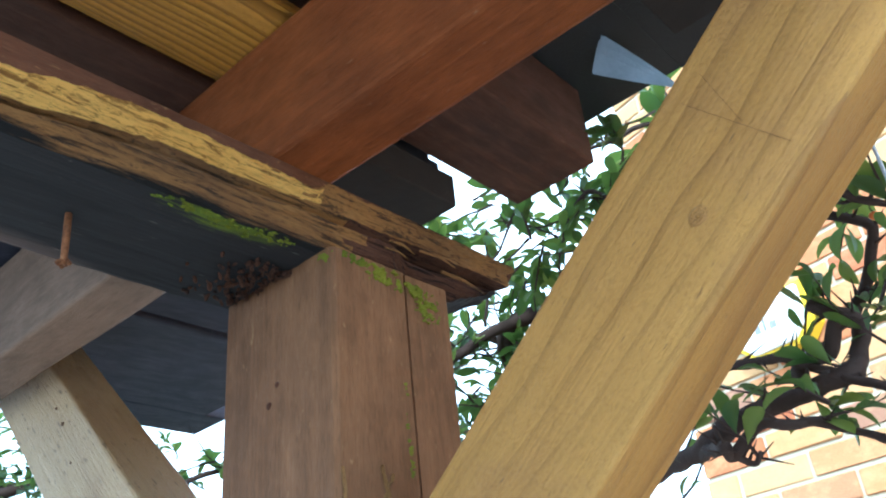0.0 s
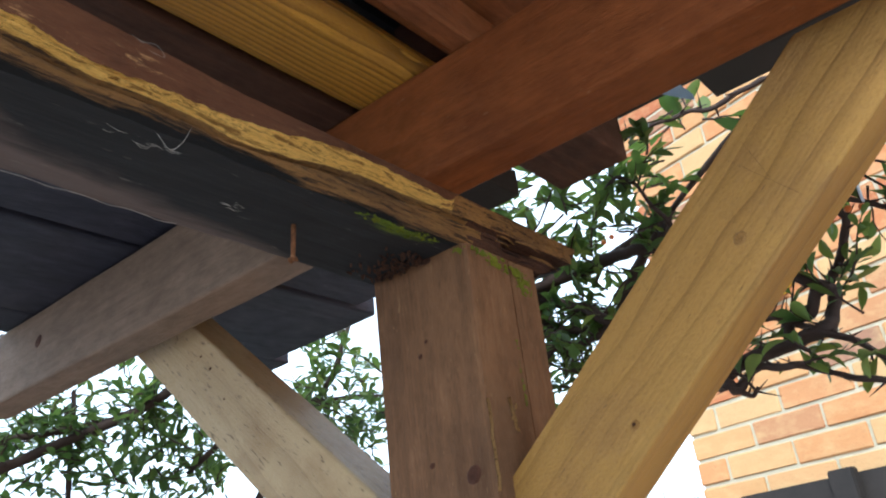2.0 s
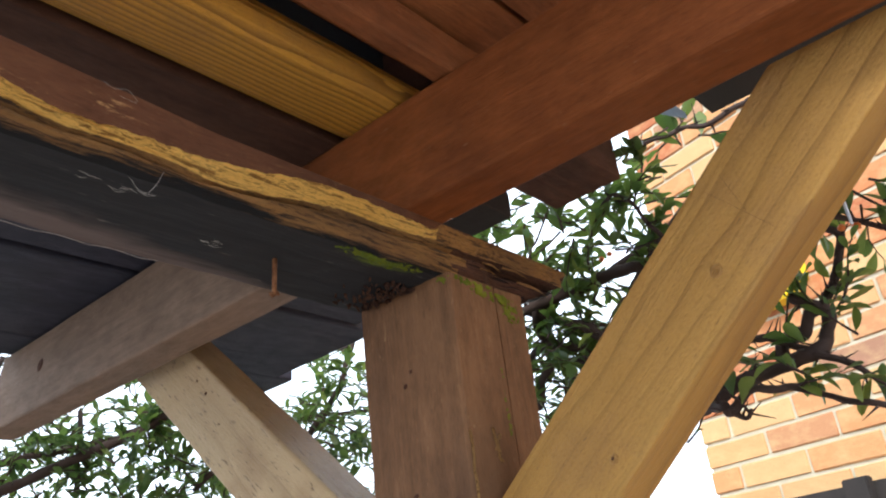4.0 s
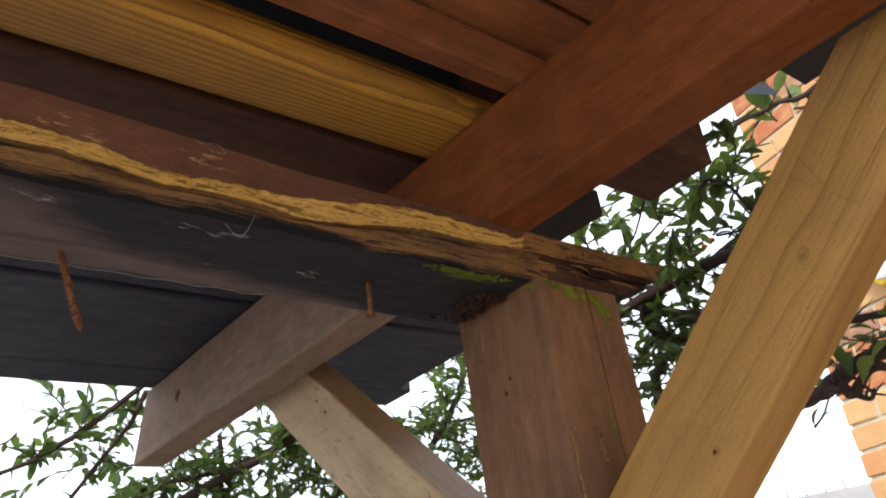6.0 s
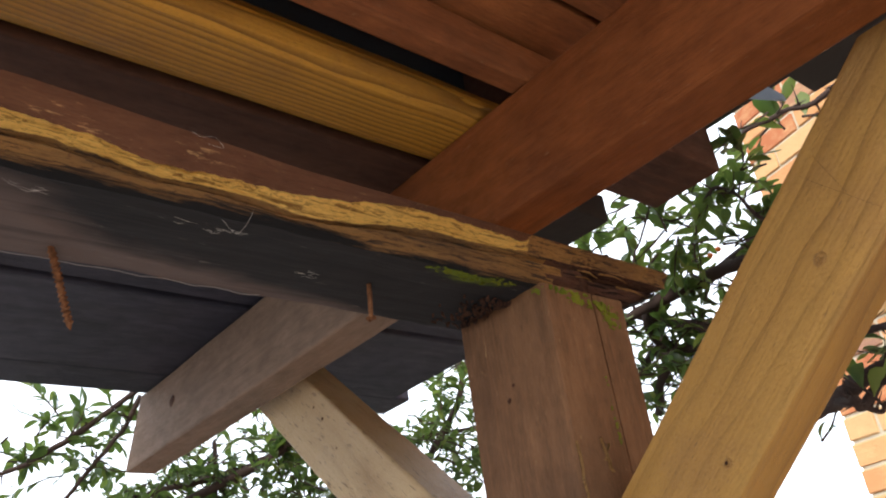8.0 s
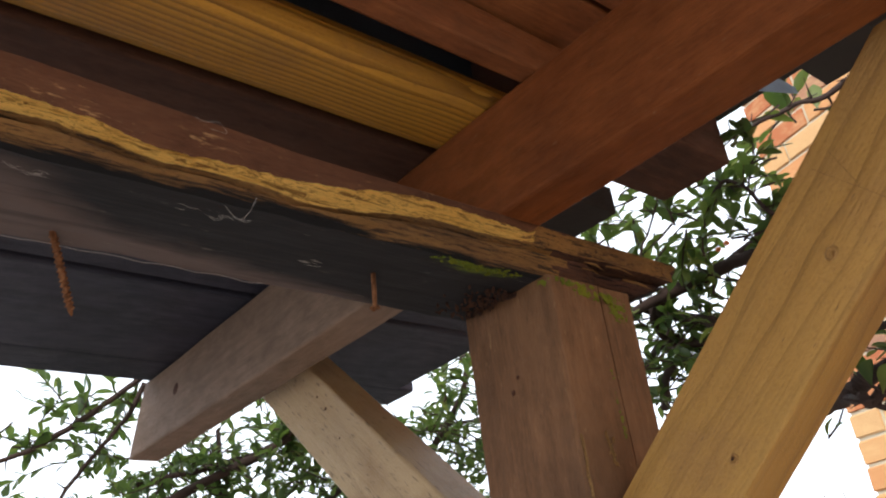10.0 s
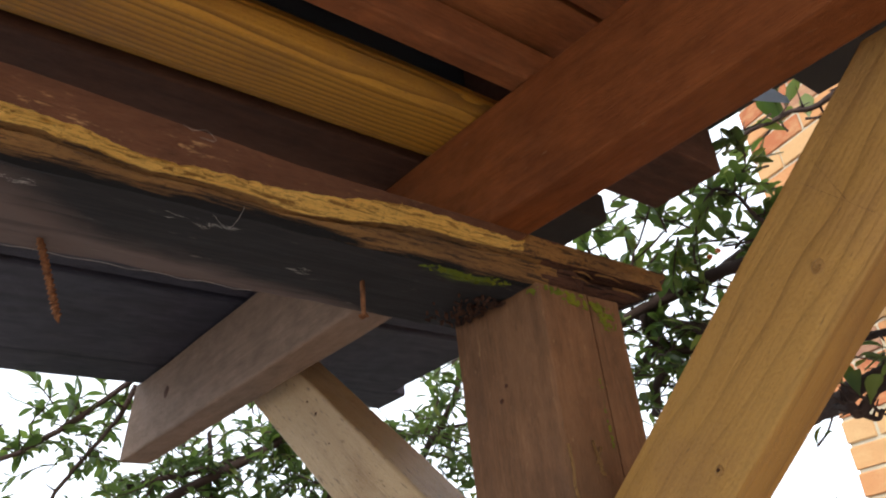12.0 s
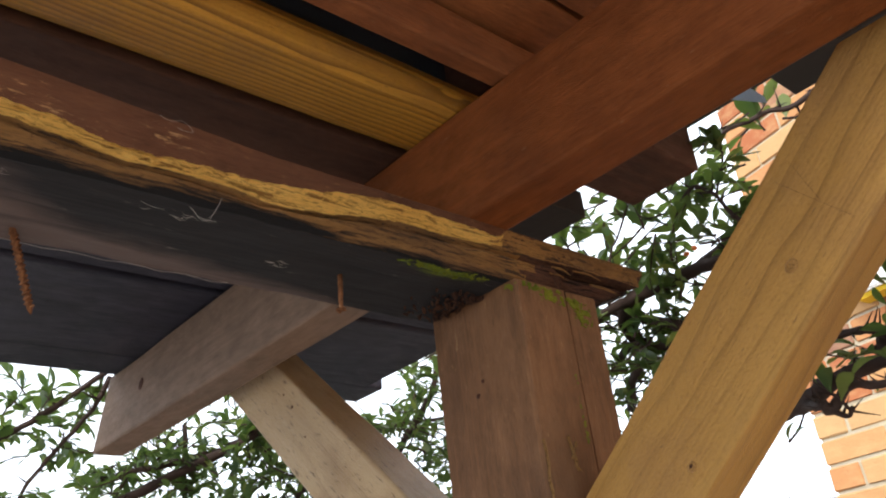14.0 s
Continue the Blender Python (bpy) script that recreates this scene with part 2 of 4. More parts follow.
def rust_material():
    k = Nodes("rusty_steel")
    f = k.noise(k.coords((300, 300, 300)), 1.0, 5, 0.65)
    col = k.ramp(f, [(0.3, (0.07, 0.028, 0.014)), (0.55, (0.20, 0.085, 0.036)), (0.75, (0.32, 0.16, 0.075))])
    k.bsdf.inputs["Metallic"].default_value = 0.25
    return k.done(col, 0.75, f, 0.0006, 0.8)


M_RUST = rust_material()


def felt_material():
    k = Nodes("mineral_roofing_felt")
    f = k.noise(k.coords((500, 500, 500)), 1.0, 3, 0.6)
    b = k.noise(k.coords((8, 8, 8)), 1.0, 4, 0.6)
    col = k.mix(k.math("MULTIPLY", f, 0.6), k.ramp(b, [(0.3, (0.012, 0.012, 0.014)), (0.7, (0.022, 0.023, 0.026))]), (0.035, 0.038, 0.044))
    return k.done(col, 0.55, f, 0.001, 0.8)


M_FELT = felt_material()


def brick_material():
    """Mixed stock bricks: each one its own red, orange, buff or plum, with kiln marks."""
    k = Nodes("stock_brick")
    r = k.math("FRACT", k.math("ADD", k.n("ObjectInfo").outputs["Random"], k.n("NewGeometry").outputs["Random Per Island"]))
    shift = k.random_shift(53.0)
    base = k.ramp(r, [(0.0, (0.34, 0.112, 0.050)), (0.2, (0.46, 0.185, 0.075)), (0.4, (0.50, 0.275, 0.118)), (0.65, (0.52, 0.320, 0.150)), (0.85, (0.49, 0.230, 0.095)), (1.0, (0.26, 0.140, 0.095))])
    blot = k.noise(k.coords((16, 16, 30), shift), 1.0, 6, 0.65)
    fine = k.noise(k.coords((160, 160, 160), shift), 1.0, 5, 0.7)
    col = k.mix(k.math("MULTIPLY", k.step(blot, 0.45, 0.7), 0.5), base, (0.56, 0.375, 0.180))
    col = k.mix(k.math("MULTIPLY", k.step(fine, 0.55, 0.75), 0.35), col, (0.22, 0.10, 0.07))
    return k.done(col, 0.88, k.math("ADD", fine, blot), 0.002, 0.7)


M_BRICK = brick_material()


def rough_plain(name, a, b, scale=30.0, rough=0.9, depth=0.002):
    k = Nodes(name)
    f = k.noise(k.coords((scale,) * 3), 1.0, 6, 0.65)
    g = k.noise(k.coords((scale * 0.12,) * 3), 1.0, 4, 0.6)
    col = k.mix(k.math("MULTIPLY", f, 0.5), k.ramp(g, [(0.3, a), (0.7, b)]), b)
    return k.done(col, rough, f, depth, 0.6)


# Pale blue base colour paints the sky's sheen on the felt flap.
M_FLAP = rough_plain("painted_sheen_felt", (0.26, 0.33, 0.43), (0.42, 0.51, 0.64), 260.0, 0.28, 0.0012)
M_MORTAR = rough_plain("lime_mortar", (0.40, 0.345, 0.245), (0.50, 0.440, 0.325), 140.0)


def ground_material():
    """Unseen ground: pale before the shelter to bounce light up, dark behind to cut it."""
    k = Nodes("light_bounce_ground")
    fine = k.noise(k.coords((18,) * 3), 1.0, 6, 0.65)
    broad = k.noise(k.coords((2,) * 3), 1.0, 4, 0.6)
    bright_side = k.ramp(fine, [(0.3, (0.240, 0.214, 0.184)), (0.7, (0.350, 0.315, 0.272))])
    dim_side = k.ramp(fine, [(0.3, (0.095, 0.085, 0.078)), (0.7, (0.165, 0.148, 0.135))])
    y = k.n("SeparateXYZ", Vector=k.coords()).outputs[1]
    col = k.mix(k.step(k.math("ADD", y, k.math("MULTIPLY", broad, 0.3)), 0.30, 0.40), bright_side, dim_side)
    return k.done(col, 0.9, fine, 0.004, 0.6)


M_GROUND = ground_material()
# Tar of the lean-to; on the jutting boards its black stands in for shade.
M_TAR_SHADE = rough_plain("tarred_and_shaded_timber", (0.016, 0.014, 0.014), (0.038, 0.030, 0.026), 60.0, 0.8)
M_BARK = rough_plain("shrub_bark", (0.030, 0.020, 0.018), (0.062, 0.040, 0.032), 180.0, 0.85, 0.003)
M_SLATE = rough_plain("roof_slate", (0.20, 0.19, 0.19), (0.30, 0.28, 0.27), 8.0)
M_WHITE = rough_plain("white_plastic", (0.78, 0.78, 0.76), (0.84, 0.84, 0.82), 60.0, 0.4, 0.0002)
M_YELLOW = rough_plain("yellow_plastic", (0.80, 0.55, 0.02), (0.86, 0.62, 0.03), 60.0, 0.4, 0.0002)
M_GREYMETAL = rough_plain("galvanised_steel", (0.40, 0.43, 0.48), (0.52, 0.55, 0.60), 80.0, 0.45, 0.0003)
M_INK = rough_plain("grey_print", (0.20, 0.20, 0.21), (0.24, 0.24, 0.25), 60.0, 0.6, 0.0001)
M_BERRY = rough_plain("orange_berry", (0.55, 0.12, 0.03), (0.65, 0.18, 0.04), 90.0, 0.35, 0.0003)


def leaf_material():
    k = Nodes("evergreen_leaf")
    r = k.n("ObjectInfo").outputs["Random"]
    i = k.n("NewGeometry").outputs["Random Per Island"]
    mixr = k.math("FRACT", k.math("ADD", r, i))
    col = k.ramp(mixr, [(0.0, (0.020, 0.050, 0.022)), (0.45, (0.036, 0.080, 0.026)), (0.8, (0.080, 0.130, 0.032)), (1.0, (0.200, 0.230, 0.050))])
    f = k.noise(k.coords((90, 90, 90)), 1.0, 4, 0.6)
    col = k.mix(k.math("MULTIPLY", f, 0.35), col, (0.028, 0.060, 0.012))
    tr = k.n("BsdfTranslucent", Color=k.mix(0.5, col, (0.22, 0.32, 0.05)))
    k.done(col, 0.38, f, 0.0006, 0.3, 0.5)
    m = k.n("MixShader", Fac=0.50)
    k.put(m.inputs[1], k.bsdf.outputs[0])
    k.put(m.inputs[2], tr.outputs[0])
    k.put(k.out.inputs[0], m.outputs[0])
    return k.mat


M_LEAF = leaf_material()


# ---- mesh helpers ----
def finish(name, bm, mats, parent=None, label="", smooth=False):
    me = bpy.data.meshes.new(name)
    bm.normal_update()
    bm.to_mesh(me)
    bm.free()
    for m in mats if isinstance(mats, (list, tuple)) else [mats]:
        me.materials.append(m)
    for p in me.polygons:
        p.use_smooth = smooth
    ob = new(name, me)
    if parent is not None:
        ob.parent = parent
    if label:
        tagged(ob, label)
    return ob


def part(name, bm, material, parent, label="", smooth=False):
    """One mesh object under a thing or a part."""
    return finish(name, bm, material, parent, label, smooth)


def along(a, b, up=(0, 0, 1)):
    """A pose at the middle of a and b with local x from a to b and local z near up."""
    a, b = Vector(a), Vector(b)
    x = (b - a).normalized()
    y = Vector(up).cross(x).normalized()
    z = x.cross(y)
    m = Matrix((x, y, z)).transposed().to_4x4()
    m.translation = (a + b) / 2
    return m


def timber_bm(length, wide, high, round_off=0.002, rough=0.0006, cuts=24, seed=0, cut_a=0.0, cut_b=0.0):
    """A sawn length: rounded arrises, slightly uneven faces. cut_a, cut_b: metres by which the ends slant over the height."""
    rnd = random.Random(seed)
    bm = bmesh.new()
    hw, hh, r = wide / 2, high / 2, round_off
    ring = []
    for sy, sz, a0 in ((1, 1, 0), (-1, 1, 90), (-1, -1, 180), (1, -1, 270)):
        for a in (0, 45, 90):
            ang = radians(a0 + a)
            ring.append((sy * (hw - r) + r * math.cos(ang), sz * (hh - r) + r * math.sin(ang)))
    off = Vector((rnd.random() * 50, rnd.random() * 50, 0))
    loops = []
    for i in range(cuts + 1):
        u = i / cuts
        row = []
        for y, z in ring:
            x = -length / 2 + u * length + (1 - u) * cut_a * z / high + u * cut_b * z / high
            d = noise.noise_vector(Vector((x * 9, y * 30, z * 30)) + off) * rough
            row.append(bm.verts.new((x, y + d.y, z + d.z)))
        loops.append(row)
    n = len(ring)
    for a, b in zip(loops, loops[1:]):
        for j in range(n):
            bm.faces.new((a[j], b[j], b[(j + 1) % n], a[(j + 1) % n]))
    bm.faces.new(list(loops[0]))
    bm.faces.new(list(reversed(loops[-1])))
    bmesh.ops.recalc_face_normals(bm, faces=bm.faces)
    return bm


def timber(name, a, b, wide, high, mat, label, category, up=(0, 0, 1), group="", parent=None, **kw):
    ob = finish(name, timber_bm((Vector(b) - Vector(a)).length, wide, high, **kw), mat, parent)
    ob.matrix_world = along(a, b, up)
    for p in ob.data.polygons:
        p.use_smooth = False
    return tagged(ob, label, category, group) if parent is None else ob


def box_bm(x0, x1, y0, y1, z0, z1, bevel=0.0):
    bm = bmesh.new()
    bmesh.ops.create_cube(bm, size=1.0, matrix=Matrix.LocRotScale(((x0 + x1) / 2, (y0 + y1) / 2, (z0 + z1) / 2), None, (x1 - x0, y1 - y0, z1 - z0)))
    if bevel:
        bmesh.ops.bevel(bm, geom=bm.edges[:], offset=bevel, segments=2, affect="EDGES")
    return bm


def tube_bm(points, radii, sides=7, bm=None, caps=True):
    """A tapering tube along a polyline."""
    bm = bm or bmesh.new()
    pts = [Vector(p) for p in points]
    rings = []
    for i, p in enumerate(pts):
        d = (pts[min(i + 1, len(pts) - 1)] - pts[max(i - 1, 0)]).normalized()
        u = d.orthogonal().normalized() if i == 0 else (u - d * u.dot(d)).normalized()
        v = d.cross(u)
        rings.append([bm.verts.new(p + (u * math.cos(k * math.tau / sides) + v * math.sin(k * math.tau / sides)) * radii[i]) for k in range(sides)])
    for a, b in zip(rings, rings[1:]):
        for k in range(sides):
            bm.faces.new((a[k], a[(k + 1) % sides], b[(k + 1) % sides], b[k]))
    if caps:
        bm.faces.new(list(reversed(rings[0])))
        bm.faces.new(rings[-1])
    return bm


def spline(points, steps=6):
    """Catmull-Rom points through the given ones."""
    p = [Vector(q) for q in points]
    p = [2 * p[0] - p[1]] + p + [2 * p[-1] - p[-2]]
    out = []
    for i in range(1, len(p) - 2):
        a, b, c, d = p[i - 1 : i + 3]
        for s in range(steps):
            t = s / steps
            out.append(0.5 * (2 * b + (c - a) * t + (2 * a - 5 * b + 4 * c - d) * t * t + (3 * b - a - 3 * c + d) * t**3))
    return out + [p[-2]]


def interp(table, x):
    return float(np.interp(x, [a for a, _ in table], [b for _, b in table]))


# ---- ground ----
bm = bmesh.new()
bmesh.ops.create_grid(bm, x_segments=40, y_segments=40, size=60)
ground = finish("ground", bm, M_GROUND)
tagged(ground, "unseen ground round the shelter, pale before it to bounce light, dark behind", "ground", kind="structure")

# ---- the shelter's frame ----
POST_W, POST_D, UNDER = 0.094, 0.100, 2.000  # post section; height of the beam's underside
CRACK = 0.056


def build_post():
    """Square post with a drying crack down its front face."""
    bm = bmesh.new()
    r = 0.0025
    ring = [(r, 0), (CRACK - 0.0012, 0), (CRACK + 0.002, 0.016), (CRACK + 0.0014, 0.001), (POST_W - r, 0.001), (POST_W, r), (POST_W, POST_D - r), (POST_W - r, POST_D), (r, POST_D), (0, POST_D - r), (0, r)]
    rows = []
    steps = 60
    for i in range(steps + 1):
        z = UNDER * i / steps
        row = []
        for j, (x, y) in enumerate(ring):
            d = noise.noise_vector(Vector((x * 25, y * 25, z * 6))) * 0.0009
            wob = 0.003 * noise.noise(Vector((0, 3, z * 7))) if 1 <= j <= 3 else 0
            row.append(bm.verts.new((x + d.x + wob, y + d.y, z)))
        rows.append(row)
    n = len(ring)
    for a, b in zip(rows, rows[1:]):
        for j in range(n):
            bm.faces.new((a[j], a[(j + 1) % n], b[(j + 1) % n], b[j]))
    bm.faces.new(list(reversed(rows[0])))
    bm.faces.new(rows[-1])
    bmesh.ops.recalc_face_normals(bm, faces=bm.faces)
    # local x runs up the post so that the grain does
    turn = Matrix(((0, 0, 1, 0), (0, 1, 0, 0), (-1, 0, 0, 0), (0, 0, 0, 1)))
    bmesh.ops.transform(bm, matrix=turn, verts=bm.verts)
    ob = finish("post", bm, M_POST)
    ob.matrix_world = turn.inverted()
    return tagged(ob, "brown stained square post with a drying crack and mossy top", "post")


post = build_post()


def patch_bm(centre, u, v, w, h, seed, lift=0.0007, tufts=70):
    """A ragged crust of small tufts on a face spanned by u and v."""
    rnd = random.Random(seed)
    bm = bmesh.new()
    c, u, v = Vector(centre), Vector(u).normalized(), Vector(v).normalized()
    nrm = u.cross(v)
    for _ in range(tufts):
        a, b = rnd.gauss(0, 0.36), rnd.gauss(0, 0.36)
        if abs(a) > 0.75 or abs(b) > 0.75:
            continue
        if noise.noise((c + u * a * w + v * b * h) * 230) < -0.02:
            continue
        r = rnd.uniform(0.0003, 0.0009)
        at = c + u * a * w + v * b * h
        m = Matrix.Translation(at) @ Matrix((u, v, nrm)).transposed().to_4x4() @ Matrix.Diagonal((r * rnd.uniform(0.8, 2.2), r, lift * rnd.uniform(0.5, 1.3), 1))
        bmesh.ops.create_icosphere(bm, subdivisions=1, radius=1.0, matrix=m)
    return bm


def moss_on(parent, where, label):
    world_of = parent.matrix_world
    for centre, u, v, w, h, seed, n in where:
        ob = part("moss", patch_bm(centre, u, v, w, h, seed, tufts=n * 6), M_MOSS, parent, label)
        ob.matrix_parent_inverse = world_of.inverted()


moss_on(post, [
    ((0.038, -0.0005, 1.993), (1, 0, 0), (0, 0, 1), 0.018, 0.008, 1, 90),
    ((0.060, -0.0005, 1.990), (1, 0, 0), (0, 0, 1), 0.018, 0.006, 6, 70),
    ((0.016, -0.0005, 1.996), (1, 0, 0), (0, 0, 1), 0.012, 0.004, 7, 40),
    ((0.074, 0.0004, 1.983), (1, 0, 0), (0, 0, 1), 0.014, 0.014, 2, 80),
    ((0.050, -0.0005, 1.900), (1, 0, 0), (0, 0, 1), 0.002, 0.045, 3, 26),
    ((-0.0002, 0.006, 1.995), (0, -1, 0), (0, 0, 1), 0.008, 0.005, 5, 24),
], "yellow-green moss")


def splinter_bm(base, tip, width, seed):
    rnd = random.Random(seed)
    bm = bmesh.new()
    a, b = Vector(base), Vector(tip)
    n = 7
    rows = []
    for i in range(n + 1):
        t = i / n
        p = a.lerp(b, t) + Vector((rnd.uniform(-1, 1), -0.001 - 0.004 * t * t, 0)) * 0.0012
        h = width * (1 - t) ** 0.6 * rnd.uniform(0.6, 1.1) + 0.0003
        rows.append([bm.verts.new(p + Vector((-h, 0, 0))), bm.verts.new(p + Vector((0, -0.0018, 0))), bm.verts.new(p + Vector((h, 0, 0))), bm.verts.new(p + Vector((0, 0.0008, 0)))])
    for r0, r1 in zip(rows, rows[1:]):
        for j in range(4):
            bm.faces.new((r0[j], r0[(j + 1) % 4], r1[(j + 1) % 4], r1[j]))
    bm.faces.new(rows[0][::-1])
    bm.faces.new(rows[-1])
    return bm


for base, tip, w, s in [((0.0035, -0.0002, 1.815), (0.0015, -0.001, 1.878), 0.0014, 1), ((0.034, -0.0002, 1.858), (0.027, -0.001, 1.882), 0.0026, 2), ((0.030, -0.0002, 1.866), (0.034, -0.001, 1.878), 0.0017, 3)]:
    ob = part("splinter", splinter_bm(base, tip, 0.6 * w, s), M_SPLINTER, post, "torn pale wood splinter")
    ob.matrix_parent_inverse = post.matrix_world.inverted()

# Upper edge of the decay along the beam's near face, and lower edge of the bright broken wood.
ROT_TOP = [(-1.5, 2.026), (-0.349, 2.026), (-0.33, 2.025), (-0.309, 2.020), (-0.291, 2.017), (-0.269, 2.019), (-0.22, 2.020), (-0.193, 2.022), (-0.16, 2.028), (-0.123, 2.035), (-0.084, 2.0345), (-0.047, 2.034), (-0.011, 2.033), (0.0, 2.0395), (0.17, 2.0405)]
ROT_LOW = [(-1.5, 2.018), (-0.362, 2.019), (-0.347, 2.021), (-0.328, 2.0185), (-0.307, 2.0155), (-0.289, 2.0125), (-0.256, 2.0145), (-0.225, 2.014), (-0.206, 2.011), (-0.19, 2.011), (-0.166, 2.013), (-0.13, 2.020), (-0.111, 2.0225), (-0.081, 2.0235), (-0.044, 2.0245), (-0.007, 2.026), (0.17, 2.030)]
PLATE_TOP, PLATE_END = 2.041, 0.168


def build_plate():
    """The rotten beam: flaking stain above, a broken bright lip, weathered wood below it, a black underside."""
    bm = bmesh.new()
    xs = list(np.linspace(-1.5, -0.5, 60)) + list(np.linspace(-0.495, PLATE_END, 460))
    rows = []
    for x in xs:
        jag = 0.0014 * noise.noise(Vector((x * 60, 1.3, 0))) + 0.0013 * noise.noise(Vector((x * 260, 7.7, 0)))
        top = PLATE_TOP + 0.055 * min(0.16, max(0.0, -0.2 - x))
        zt = min(interp(ROT_TOP, x) + jag, top - 0.0004)
        zl = interp(ROT_LOW, x) + 0.0007 * noise.noise(Vector((x * 45, 4.1, 0))) + 0.0008 * noise.noise(Vector((x * 220, 9.1, 0)))
        zl = min(zl, zt - 0.0022)
        # past the post the underside has rotted away towards the ragged end
        gone = max(0.0, (x - 0.098) / (PLATE_END - 0.098))
        zb = UNDER + gone**1.3 * 0.027 + (0.004 * noise.noise(Vector((x * 120, 2.2, 5))) if gone > 0 else 0)
        back = 0.100 - 0.055 * gone**1.5
        deep = 0.0035 + 0.0015 * noise.noise(Vector((x * 35, 0, 3)))
        prof = [(back, top), (0.05, top), (0.0, top)]
        prof += [(0.0, top - (top - zt) * t) for t in (0.33, 0.66, 1.0)]
        prof += [(0.0008 + 0.0054 * t, zt + (zl - zt) * t) for t in (0.12, 0.35, 0.55, 0.78, 1.0)]
        prof += [(0.0066 + deep * 0.4 + 0.0022 * t, zl + (zb + 0.001 - zl) * t) for t in (0.06, 0.2, 0.35, 0.5, 0.65, 0.8, 0.94)]
        prof += [(0.012 + (back - 0.012) * t, zb) for t in (0.0, 0.04, 0.1, 0.2, 0.35, 0.5, 0.65, 0.8, 0.97, 1.0)]
        row = []
        for j, (y, z) in enumerate(prof):
            amp = 0.0002 if j < 6 else 0.0012 if j < 18 else 0.0011
            d = noise.noise_vector(Vector((x * 40, y * 160, z * 260))) * amp
            if 6 <= j < 18:
                d += noise.noise_vector(Vector((x * 14, j * 2.7, 3))) * 0.0013
            if 6 <= j < 11:
                d += Vector((0, 1.1, 0.5)) * (0.0011 * noise.noise(Vector((x * 170, j * 1.9, 11))))
            if 11 <= j < 18:
                d.y += 0.0016 * noise.noise(Vector((x * 30, j * 3.1, 15)))
            if j == 11:
                d.y += 0.0035
            if 11 <= j < 18 and x > 0.056:
                d.y += 0.010 * min(1.0, (x - 0.056) / 0.02)
            if j >= 18:
                d.z += 0.0012 * noise.noise(Vector((x * 9, y * 110, 8)))
            row.append(bm.verts.new((x + (d.x if x < PLATE_END - 0.01 else 6 * d.x), y + d.y, z + d.z)))
        rows.append(row)
    n = len(rows[0])
    for i, (a, b) in enumerate(zip(rows, rows[1:])):
        x = xs[i]
        for j in range(n):
            f = bm.faces.new((a[j], b[j], b[(j + 1) % n], a[(j + 1) % n]))
            pick = noise.noise(Vector((x * 55, j * 0.9, 2.0)))
            if j < 5:
                f.material_index = 0
            elif j < 10:
                f.material_index = 1 if x + 0.03 * pick + 0.016 * noise.noise(Vector((x * 160, j * 3.3, 5.5))) < 0.002 - 0.013 * abs(j - 7.4) else 2
            elif j < 18:
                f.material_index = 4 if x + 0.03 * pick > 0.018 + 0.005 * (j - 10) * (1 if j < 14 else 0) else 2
            else:
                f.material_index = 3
            if j < 5 and x > 0.01 + 0.02 * pick:
                f.material_index = 2 if pick > 0.15 - 2.0 * max(0.0, 0.05 - x) else 4
    bm.faces.new(rows[0])
    e = bm.faces.new(list(reversed(rows[-1])))
    e.material_index = 4
    bmesh.ops.recalc_face_normals(bm, faces=bm.faces)
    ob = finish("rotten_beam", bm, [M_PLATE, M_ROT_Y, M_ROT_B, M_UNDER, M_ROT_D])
    return tagged(ob, "rotten brown eaves beam, edge broken to bright yellow wood, black underside", "beam")


plate = build_plate()
moss_on(plate, [
    ((-0.078, 0.013, 1.9994), (1, 0.0, 0), (0, -1, 0), 0.030, 0.006, 11, 26),
    ((-0.035, 0.012, 1.9994), (1, 0.05, 0), (0, -1, 0), 0.024, 0.006, 12, 22),
    ((-0.055, 0.016, 1.9994), (1, 0, 0), (0, -1, 0), 0.050, 0.008, 13, 14),
], "green moss")


def debris_bm():
    """Crumbs of rot and old cocoons gathered in the corner beside the post."""
    rnd = random.Random(8)
    bm = bmesh.new()
    for _ in range(150):
        x, y = -abs(rnd.gauss(0.006, 0.018)), rnd.uniform(0.035, 0.092)
        r = rnd.uniform(0.0006, 0.0019)
        m = Matrix.Translation((x, y, UNDER - 0.0008 - rnd.random() * 0.003)) @ Euler((rnd.random() * 6, rnd.random() * 6, rnd.random() * 6)).to_matrix().to_4x4() @ Matrix.Diagonal((r * rnd.uniform(1, 2.4), r, r * 0.7, 1))
        bmesh.ops.create_icosphere(bm, subdivisions=1, radius=1.0, matrix=m)
    return bm


part("debris", debris_bm(), M_ROT_D, plate, "dark crumbs of rot and cobweb")
chips = [((0.044, -0.001, 2.018), (0.062, -0.004, 2.013), 0.003), ((0.040, -0.001, 2.012), (0.058, -0.003, 2.008), 0.002), ((0.09, 0.0, 2.012), (0.128, -0.003, 2.006), 0.004), ((0.100, 0.03, 1.996), (0.122, 0.02, 1.984), 0.004), ((0.07, -0.001, 2.02), (0.10, -0.004, 2.016), 0.003)]
for i, (a, b, w) in enumerate(chips):
    tip = tube_bm(spline([a, Vector(a).lerp(Vector(b), 0.5) + Vector((0, -0.0015, 0.001)), b], 3), [0.3 * w * s for s in (1, 0.9, 1.1, 0.8, 0.7, 0.5, 0.15)], 5)
    part("loose_chip", tip, M_ROT_B, plate, "lifted splinter of rotten wood")

# Long cross timber over the beam, its outer end cut on a slant, and the two braces lapped beside it.
TIE_Z0, TIE_Z1, TIE_W, SKEW = 2.041, 2.136, 0.043, -0.020


